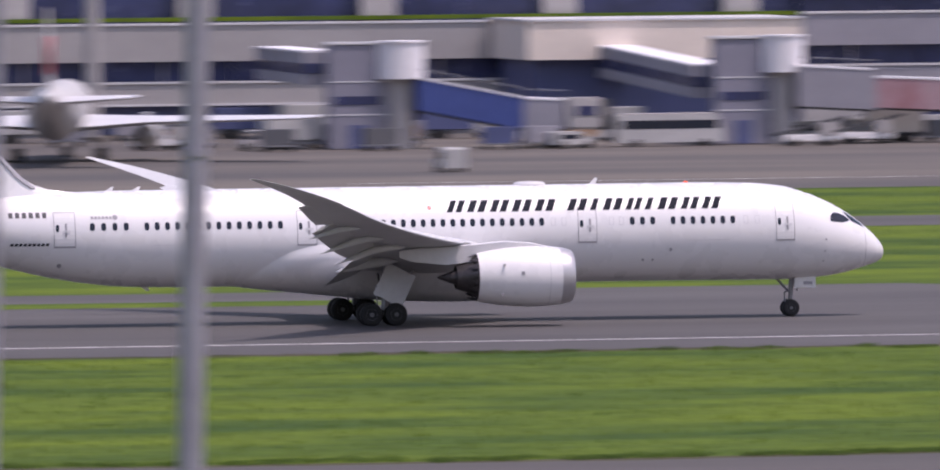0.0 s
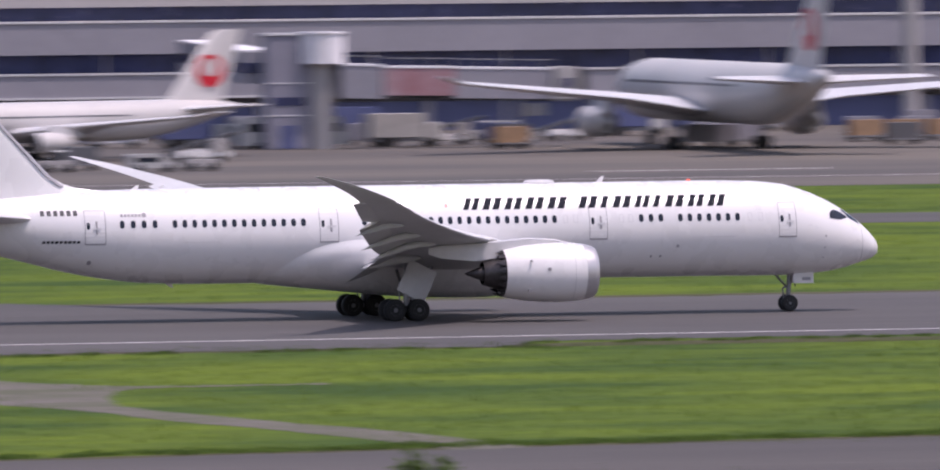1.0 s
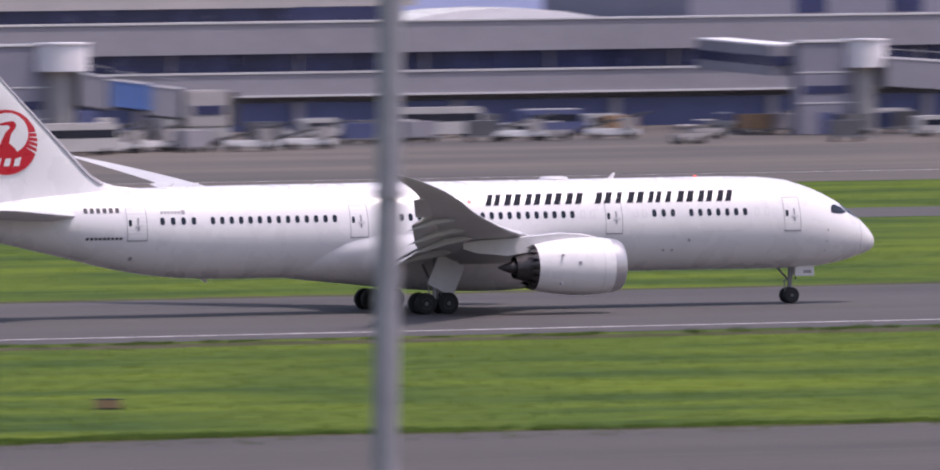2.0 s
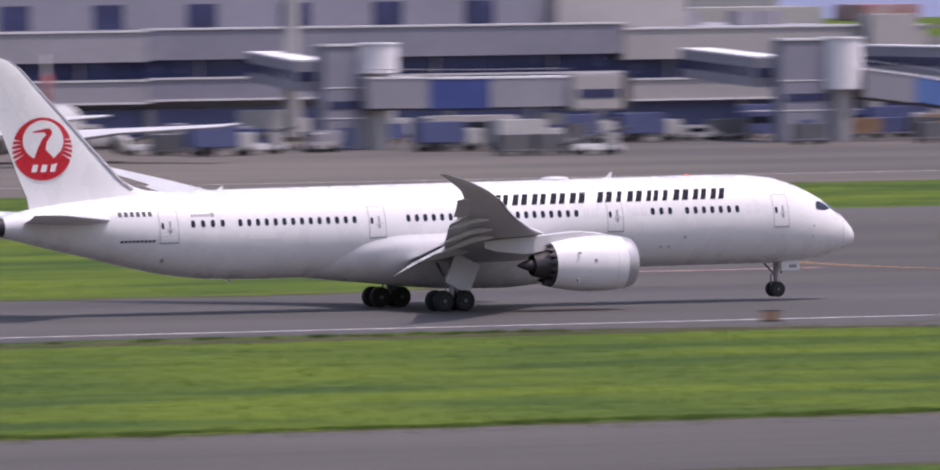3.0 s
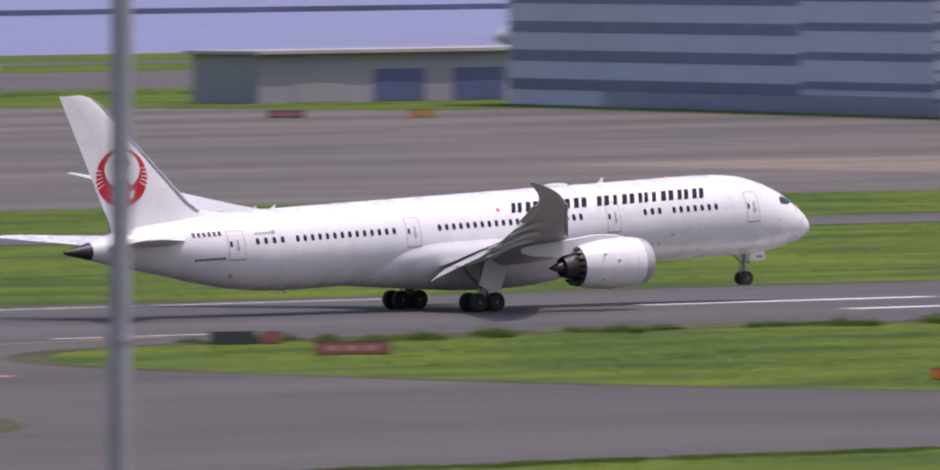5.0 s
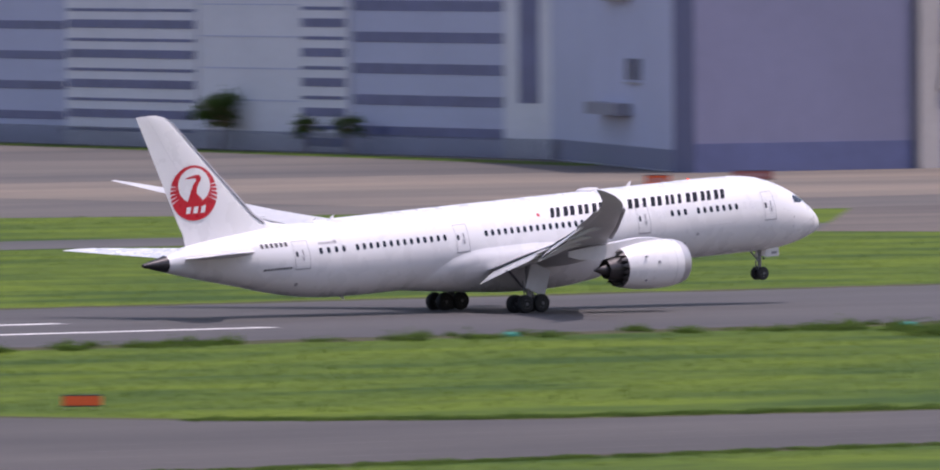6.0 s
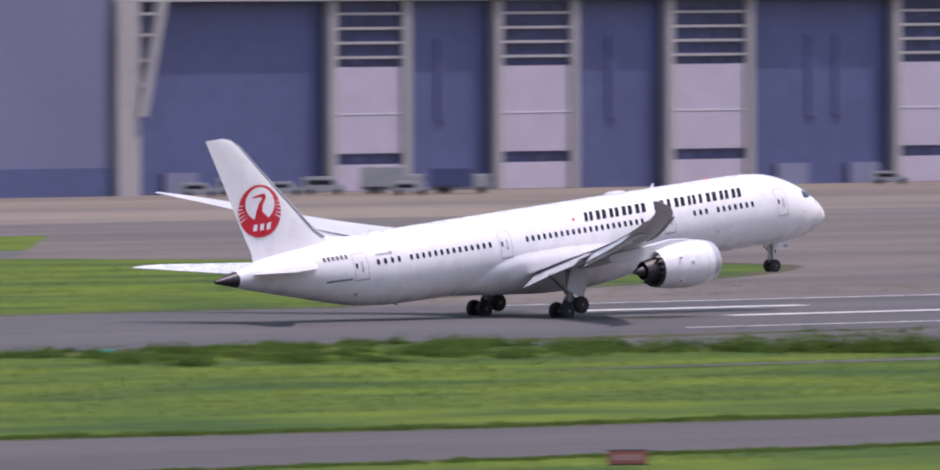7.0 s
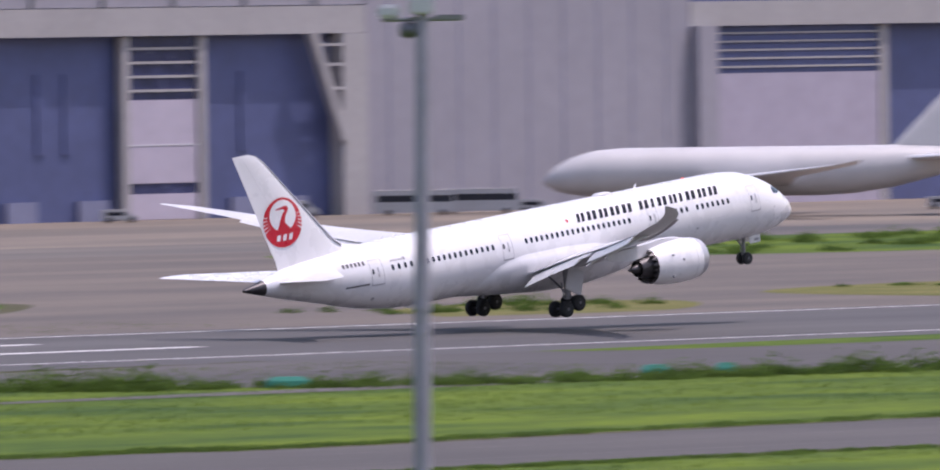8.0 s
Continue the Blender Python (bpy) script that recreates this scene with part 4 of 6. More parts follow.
# ---- signs and markers on the grass ----
def sign(x, y, w, h, face, label, turn=-25, lettered=True, z0=0.25):
    ob = thing("airfield_sign", label, "sign", "signs beside the taxiways", m=pose(x, y, 0.0, 0, 0, turn))
    b = part("panel", box(bmesh.new(), -w / 2, w / 2, -0.12, 0.12, z0, z0 + h, 0.03), face, ob)
    part("top_rail", boxes((-w / 2 - 0.06, w / 2 + 0.06, -0.1, 0.16, z0 + h - 0.02, z0 + h + 0.06)), SIGNDARK, ob)
    part("bottom_rail", boxes((-w / 2 - 0.06, w / 2 + 0.06, -0.1, 0.16, z0 - 0.06, z0 + 0.02)), SIGNDARK, ob)
    for sx in (-0.35, 0.35):
        part("leg", rod(bmesh.new(), (sx * w, 0.02, 0), (sx * w, 0.02, z0), 0.05, n=8), STEEL, ob)
    if lettered:
        for k in range(3):
            part("lettering_bar", boxes((-w * 0.36 + k * w * 0.26, -w * 0.20 + k * w * 0.26, -0.128, -0.118, z0 + h * 0.28, z0 + h * 0.72)), LETTERS, b)
    return ob


sign(380.5, 707, 3.6, 0.75, PALERED, "red taxiway sign with pale lettering on grass")
sign(467.3, 730.5, 3.0, 0.75, SIGNDARK, "dark back of a taxiway sign on grass", lettered=False)
sign(469.6, 729.5, 1.2, 0.7, SIGNRED, "small red marker beside a taxiway sign", lettered=False)
sign(461.9, 708, 4.8, 0.75, SIGNRED, "long red taxiway sign with pale lettering")
sign(373.3, 646, 2.2, 0.5, TANDECK, "brown equipment box in the grass", lettered=False)
sign(222.5, 651, 1.3, 0.45, TANDECK, "brown equipment box in the grass", lettered=False)
sign(363.6, 690.5, 0.8, 0.4, SIGNRED, "small red marker in the grass", lettered=False)
sign(369, 745, 1.1, 0.6, TANDECK, "brown marker at the runway edge", lettered=False)
sign(314.8, 547, 2.4, 0.75, ORANGE, "orange taxiway sign beside the road")
sign(318.2, 547, 2.2, 0.75, SIGNRED, "dark red taxiway sign beside the road")
sign(461.8, 643, 2.3, 0.6, ORANGE, "orange marker board in the grass", lettered=False)
sign(486.8, 551, 2.2, 0.75, SIGNRED, "red taxiway sign beside the road")
sign(474, 850, 3.4, 0.35, ORANGE, "orange taxiway sign on far grass", lettered=False)
sign(902, 1148, 2.6, 1.0, ORANGE, "orange taxiway sign on the apron edge", -40)
sign(928, 1164, 4.4, 0.9, SIGNRED, "red taxiway sign on the apron edge", -40)
sign(813, 1030, 1.6, 0.9, SIGNYEL, "yellow taxiway sign on far grass", -40)
sign(877, 1018, 3.4, 0.9, SIGNRED, "red taxiway sign on far grass", -40)
sign(856.5, 986, 3.8, 0.9, ORANGE, "orange taxiway sign on far grass", -40)
sign(797, 905, 3.0, 0.7, SIGNYEL, "yellow taxiway sign on far grass", -40)
sign(978, 1515, 5.0, 0.9, SIGNRED, "far red sign beyond the apron", -30)
sign(990, 1500, 3.6, 0.9, SIGNYEL, "far yellow sign beyond the apron", -30)
for x, y, w, tall in ((681.5, 684.6, 2.2, 0.9), (687.5, 683.4, 1.5, 0.9), (652.5, 692.5, 3.4, 0.75), (600, 735, 1.3, 0.3), (566, 737, 1.0, 0.3)):
    bm = bmesh.new()
    loft(bm, [[(-w / 2 * k, 0.5 * k * c - 0.2, h) for c in (-1, 1)] + [(w / 2 * k, 0.5 * k * c - 0.2, h) for c in (1, -1)] for k, h in ((1, 0), (0.92, 0.6 * tall), (0.6, tall))])
    ob = part("safety_net", bm, NET)
    ob.matrix_world = pose(x, y, 0.02, 0, 0, -30)
    tagged(ob, "folded teal safety net lying in the weeds", "net", "teal nets in the weeds")


# ---- lamp masts near the camera ----
def mast(bearing, dist, r0, r1, height, lean, label, head=False, collar=24.0):
    b = radians(bearing)
    shift = 24.2 * math.tan(radians(lean))
    x, y = dist * math.sin(b) - shift * math.cos(b), dist * math.cos(b) + shift * math.sin(b)
    m = Matrix.Translation((x, y, 0)) @ Matrix.Rotation(-b, 4, "Z")
    tilt = Matrix.Rotation(radians(lean), 4, "Y")
    ob = thing("lamp_mast", label, "lamp mast", "tall masts in front of the airfield", m=m @ tilt)
    part("lower_shaft", rod(bmesh.new(), (0, 0, 0), (0, 0, collar), r0, r0 * 0.96, 20), GALV, ob, "", True)
    part("upper_shaft", rod(bmesh.new(), (0, 0, collar + 0.004), (0, 0, height), r0 * 0.93, r1, 20), GALV, ob, "", True)
    part("collar", rod(bmesh.new(), (0, 0, collar - 0.05), (0, 0, collar + 0.05), r0 * 1.06, n=20), GALV, ob, "", True)
    part("base_plate", box(bmesh.new(), -0.4, 0.4, -0.4, 0.4, 0, 0.05, 0.01), GALV, ob)
    if head:
        part("top_box", box(bmesh.new(), -0.2, 0.18, -0.2, 0.2, height - 0.25, height + 0.02, 0.03), LIGHTGREY, ob, "pale equipment box")
        part("cross_arm", rod(bmesh.new(), (-0.62, 0, height - 0.34), (0.62, 0, height - 0.32), 0.035, n=10), STEEL, ob)
        part("camera_housing", box(bmesh.new(), -0.70, -0.34, -0.12, 0.12, height - 0.32, height - 0.10, 0.05), LIGHTGREY, ob, "pale camera housing")
        part("lamp_head", lathe(bmesh.new(), [(-0.36, 0.02), (-0.34, 0.1), (-0.2, 0.14), (-0.1, 0.1), (-0.08, 0.02)], height - 0.5, 0, 16), HUB, ob, "round lamp head", True)
        part("bracket", box(bmesh.new(), 0.2, 0.66, -0.05, 0.05, height - 0.34, height - 0.26, 0.01), STEEL, ob)
    return ob


mast(9.56, 165, 0.165, 0.14, 34, 1.45, "thick grey galvanised lamp mast", collar=24.7)
mast(8.70, 165, 0.10, 0.10, 34, 1.45, "thin grey galvanised lamp mast")
mast(20.08, 165, 0.165, 0.15, 34, 1.3, "thick grey galvanised lamp mast", collar=24.3)
mast(27.90, 170, 0.165, 0.15, 34, 1.1, "thick grey galvanised lamp mast", collar=23.6)
mast(32.13, 170, 0.15, 0.125, 34, 0.85, "thick grey galvanised lamp mast", collar=23.0)
mast(43.88, 210, 0.14, 0.10, 28.25, 0.6, "grey mast with lamp head and camera housing", True, collar=23.4)


# ---- parked airliners ----
def parked_jet(length, span, dia, heading, x, y, label, livery, tail=None, windows=True, tall=1.45, rise=0.11):
    """A parked jet: its origin on the ground between the main wheels, X forward, heading in degrees from +X."""
    jet = thing("parked_airliner", label, "airplane", "airliners parked on the apron", m=pose(x, y, 0, 0, 0, heading))
    r, c = dia / 2, dia / 2 + dia * 0.42
    nose, back = length * 0.46, -length * 0.54
    rows = [(nose, c - r * 0.35, 0.02), (nose - 0.1 * r, c - r * 0.3, 0.2), (nose - 0.5 * r, c - 0.22 * r, 0.5), (nose - 1.1 * r, c - 0.12 * r, 0.74), (nose - 2 * r, c - 0.03 * r, 0.93), (nose - 3.2 * r, c, 1),
            (back + 7.2 * r, c, 1), (back + 5.8 * r, c + 0.04 * r, 0.97), (back + 4.2 * r, c + 0.16 * r, 0.85), (back + 2.4 * r, c + 0.36 * r, 0.6), (back + 0.9 * r, c + 0.56 * r, 0.32), (back, c + 0.66 * r, 0.08)]
    rings = [[(X, r * k * math.cos(a), zc + r * k * math.sin(a)) for a in (math.tau * i / 28 for i in range(28))] for X, zc, k in rows]
    body = part("fuselage", loft(bmesh.new(), rings), JETPAINT, jet, "white fuselage", True)
    if windows:
        part("window_line", boxes((back + 7 * r, nose - 3.2 * r, -r * 0.985, r * 0.985, c + 0.24 * r, c + 0.32 * r)), WINDOWBAND, body, "row of dark cabin windows")
    if windows:
        cock = [[(nose - 1.0 * r, r * s * k, c + h * r) for s in (-1, 1)] + [(nose - 1.6 * r, r * s * k2, c + h2 * r) for s in (1, -1)] for k, h, k2, h2 in ((0.62, 0.30, 0.75, 0.32), (0.5, 0.52, 0.6, 0.66))]
        part("cockpit_glass", loft(bmesh.new(), cock), GLASS, body)
    hs = span / 2
    for s in (-1, 1):
        rr_ = [foil_ring(length * 0.16, -length * 0.08, s * 0.2, c - 0.55 * r, 1.0, 0.3), foil_ring(length * 0.13, -length * 0.08, s * r, c - 0.5 * r, 1.0, 0.2),
               foil_ring(length * 0.13 - hs * 0.2, -length * 0.095, s * hs * 0.34, c - 0.5 * r + hs * rise * 0.3, 0.9), foil_ring(length * 0.13 - hs * 0.58, -length * 0.21, s * hs * 0.92, c - 0.5 * r + hs * rise * 0.8, 0.7), foil_ring(length * 0.13 - hs * 0.68, -length * 0.225, s * hs, c - 0.5 * r + hs * rise, 0.6)]
        part("wing", loft(bmesh.new(), rr_), LIGHTGREY, jet, "", True)
        ey, ez, er = s * hs * 0.33, c - 0.95 * r, r * 0.52
        en = part("engine", lathe(bmesh.new(), [(length * 0.13, er * 0.84), (length * 0.128, er * 0.95), (length * 0.10, er), (length * 0.07, er * 0.95), (length * 0.035, er * 0.7), (length * 0.035, er * 0.5), (length * 0.01, er * 0.08)], ez, ey, 24), JETPAINT, jet, "white engine pod", True)
        part("intake", lathe(bmesh.new(), [(length * 0.1302, er * 0.78), (length * 0.131, 0.02)], ez, ey, 20), DARK, en)
        part("pylon", boxes((length * 0.01, length * 0.10, ey - 0.2, ey + 0.2, ez + er * 0.5, c - 0.5 * r + hs * 0.04)), LIGHTGREY, en)
        tz = c + 0.45 * r
        rr_ = [foil_ring(back + 4.2 * r, back + 1.3 * r, s * 0.3, tz, 0.9), foil_ring(back + 1.5 * r, back + 0.1 * r, s * span * 0.165, tz + 0.5, 0.7)]
        part("tailplane", loft(bmesh.new(), rr_), LIGHTGREY, jet, "", True)
        lg = part("main_gear", rod(rod(bmesh.new(), (0, s * dia * 0.75, 0.5), (0.1, s * dia * 0.7, c - 0.4 * r), 0.16, n=10), (-0.7, s * dia * 0.75, 0.55), (0.7, s * dia * 0.75, 0.55), 0.1, n=8), STEEL, jet)
        for wx in (-0.7, 0.7):
            part("tyre", rod(bmesh.new(), (wx, s * dia * 0.75 - 0.5, 0.6), (wx, s * dia * 0.75 + 0.5, 0.6), 0.6, n=18), RUBBER, lg)
    fz = c + r * 0.9
    fh = dia * tall
    f0 = [foil_ring(back + 5.2 * r, back + 1.1 * r, 0, fz - 0.5 * r, 0.6, 0, True), foil_ring(back + 4.3 * r, back + 0.95 * r, 0, fz, 0.6, 0, True), foil_ring(back + 1.6 * r, back - 0.2 * r, 0, fz + fh * 0.96, 0.55, 0, True), foil_ring(back + 1.0 * r, back - 0.22 * r, 0, fz + fh, 0.4, 0, True)]
    fin = part("fin", loft(bmesh.new(), f0), livery, jet, "", True)
    if tail:
        for s in (-1, 1):
            part("tail_disc", rod(bmesh.new(), (back + 1.75 * r, s * 0.16, fz + fh * 0.42), (back + 1.75 * r, s * 0.34, fz + fh * 0.42), fh * 0.235, n=28), tail, fin, "crimson disc")
            part("disc_gap", rod(bmesh.new(), (back + 1.75 * r, s * 0.33, fz + fh * 0.47), (back + 1.75 * r, s * 0.35, fz + fh * 0.47), fh * 0.13, n=24), JETPAINT, fin, "white round gap")
    ng = part("nose_gear", rod(bmesh.new(), (nose - 2.6 * r, 0, 0.4), (nose - 2.6 * r, 0, c - 0.7 * r), 0.12, n=10), STEEL, jet)
    part("tyre", rod(bmesh.new(), (nose - 2.6 * r, -0.45, 0.45), (nose - 2.6 * r, 0.45, 0.45), 0.45, n=16), RUBBER, ng)
    return jet


parked_jet(55, 48, 5.1, 79, 190.5, 1205, "white airliner parked nose-in at the terminal", JETPAINT, RED, rise=0.03)
parked_jet(39.5, 35.8, 3.8, 199, 298.5, 1210, "small white airliner with red tail disc, towed past", JETPAINT, RED, tall=1.75)
parked_jet(66, 62, 5.9, 90, 365.8, 1217, "large white airliner parked nose-in at the terminal", JETPAINT, RED)
parked_jet(42, 36, 3.9, 64, 518.9, 1205, "white airliner parked tail-out beside a loading bridge", JETPAINT, RED, rise=0.07)
parked_jet(54, 48, 5.1, 150, 714.7, 1368, "white airliner behind the loading bridge, red tail disc", JETPAINT, RED, tall=1.75)
parked_jet(42, 40, 3.9, 60, 807.5, 1423, "white airliner seen from behind on the apron", JETPAINT, rise=0.07)
parked_jet(39.5, 35.8, 3.8, 180, 699, 1200, "small white airliner with red tail disc on the apron", JETPAINT, RED)
parked_jet(30, 28, 3.0, 12, 1148, 1885, "far airliner with blue tail beyond the field", BRIDGEBLUE)
parked_jet(45, 44, 4.8, 160, 1420, 2090, "far airliner with blue tail beyond the shed", BRIDGEBLUE)
parked_jet(55, 56, 6.0, 136, 1152, 1140, "long plain white airliner parked before the hangar", JETPAINT, windows=False)


# ---- the terminal along the apron ----
def slab(name, x0, x1, y0, y1, z0, z1, material, parent, label="", bevel=0.0):
    return part(name, box(bmesh.new(), x0, x1, y0, y1, z0, z1, bevel), material, parent, label)


term = thing("terminal_building", "long pale terminal with dark glass bands and parapets", "terminal", m=pose(0, 1312, 0))
slab("core", -160, 668, 2, 60, 0, 10.9, FACADE2, term, "grey main block")
# dark blue stands in for the shade of the recess
slab("ground_wall", -160, 668, 1.0, 2.0, 0, 3.0, BLUEWALL, term, "recessed ground floor, its shade coloured dark blue")
for k in range(46):
    slab("pier", -150 + k * 17.7, -149.2 + k * 17.7, 0.3, 1.0, 0, 3.0, FACADE2, term)
# each run of the front: from, to, foot and top of the lower parapet, foot and top of the upper one
# the third run's shade is put into its blue-grey
RUNS = ((-160, 283, 3.06, 5.05, 7.25, 10.85, FACADE), (283.1, 575.6, 3.85, 6.05, 8.14, 11.32, FACADE2), (575.7, 632, 4.1, 6.2, 8.3, 11.5, TERMGREY), (632.1, 669, 3.3, 5.35, 7.6, 10.85, FACADE))
for x0, x1, a, b, c, d, m in RUNS:
    slab("lower_parapet", x0, x1, -0.4, 2.0, a, b, m, term, "pale lower parapet")
    slab("parapet_cap", x0, x1, -0.55, 2.0, b, b + 0.2, LIGHTGREY, term, "bright metal coping")
    slab("parapet_foot", x0, x1, -0.5, 1.0, a - 0.22, a, LIGHTGREY, term, "bright metal ledge")
    slab("upper_parapet", x0, x1, -0.4, 2.0, c, d, m, term, "pale upper parapet")
    slab("parapet_cap", x0, x1, -0.55, 2.0, d, d + 0.2, LIGHTGREY, term, "bright metal coping")
for k in range(118):
    x = -160 + k * 7.0
    run = [r for r in RUNS if r[0] <= x + 3.5][-1]
    slab("window_pane", x + 0.12, x + 6.88, 0.9, 1.98, run[3] + 0.21, run[4] - 0.01, BANDGLASS, term)
    if k % 2 == 0:
        slab("mullion", x - 0.1, x + 0.1, 0.6, 1.9, run[3] + 0.21, run[4] - 0.01, FACADE2, term)
# the bay that stands forward, and upper storeys set back
bay = slab("front_bay", 251, 278.5, -20, -0.6, 7.3, 11.1, CREAM, term, "sunlit pale bay standing forward")
slab("bay_cap", 250.8, 278.7, -20.2, -0.6, 11.1, 11.3, LIGHTGREY, bay)
# same dark blue for the shade below the bay
slab("bay_floor", 252, 277, -18, -0.6, 0, 7.3, BLUEWALL, bay, "wall under the bay, shade put in as dark blue")
slab("upper_glass", -160, 283, 4, 50, 11.0, 19.0, BANDGLASS, term, "dark upper glazing")
for k in range(24):
    slab("column", -150 + k * 18.5, -146.5 + k * 18.5, 2.6, 4.0, 11.25, 19, FACADE, term, "pale column")
slab("roof_planting", 130, 283, 2.2, 3.4, 11.2, 11.6, GRASS, term, "thin strip of planting")
slab("upper_glass", 283.2, 482, 3, 50, 11.0, 12.9, BANDGLASS, term, "dark upper glazing")
slab("upper_storey", 283.2, 470, 2.2, 50, 12.9, 19, FACADE, term, "pale upper storey")
slab("upper_storey", 470.2, 484, 3, 50, 12.95, 19, FACADE, term, "tan upper storey")
slab("upper_block", 516, 626, 6, 50, 11.1, 19, TERMGREY, term, "blue-grey upper block")
slab("upper_block", 626.2, 642, 4, 50, 11.1, 15, FACADE, term, "pale upper block")
for k in range(9):
    slab("upper_window", 528 + k * 11, 531.5 + k * 11, 5.9, 6.1, 11.6, 14.2, BANDGLASS, term)
bm = bmesh.new()
loft(bm, [[(485 + 27 * u, 12 + w, 11.1 + 1.4 * math.sin(math.pi * min(1, u * 1.1)) * k) for w, k in ((0, 1), (14, 1), (14, 0.05), (0, 0.05))] for u in (0.02, 0.15, 0.3, 0.5, 0.7, 0.88)])
part("arched_canopy", bm, WHITE, term, "white arched roof canopy", True)
for x, y in ((646, 14), (650, 8), (655, 12), (630, 8), (610, 10), (560, 12)):
    slab("roof_unit", x, x + 2.6, y, y + 2.5, 11.05, 12.6, FACADE2, term, "rooftop machinery")
slab("end_stair", 660.5, 666, -4, -0.6, 0, 12.2, FACADE, term, "pale stair tower")
slab("wing_roof", 669.1, 689, 6, 22, 7.2, 8.3, FACADE2, term, "low wing roof")
slab("wing_glass", 669.1, 689, 7, 21, 0, 7.2, BANDGLASS, term, "glazed low wing")
slab("wing_band", 669.1, 689, 5.6, 6.0, 3.2, 5.4, FACADE2, term)
for x, w, h in ((305.5, 2.0, 20), (407.6, 1.7, 20), (581, 1.8, 20), (208, 1.6, 20)):
    ob = thing("apron_floodlight", "tall pale floodlight column before the terminal", "floodlight", "floodlights along the terminal", m=pose(x - 2.0, 1282, 0))
    part("column", rod(bmesh.new(), (0, 0, 0), (0, 0, h), w * 0.5, w * 0.42, 20), FACADE, ob, "", True)
    part("foot", rod(bmesh.new(), (0, 0, 0), (0, 0, 0.5), w * 0.8, n=20), CONCRETE, ob)
    part("lamp_frame", box(bmesh.new(), -2.2, 2.2, -0.3, 0.3, h, h + 1.0, 0.05), STEEL, ob)


# ---- loading bridges ----
def beam(bm, a, b, w, h):
    """A box tunnel of width w and height h between two floor points."""
    a, b = Vector(a), Vector(b)
    d = (b - a).normalized()
    s = Vector((-d.y, d.x, 0)).normalized() * w / 2
    up = Vector((0, 0, h))
    return loft(bm, [[p - s, p + s, p + s + up, p - s + up] for p in (a, b)])


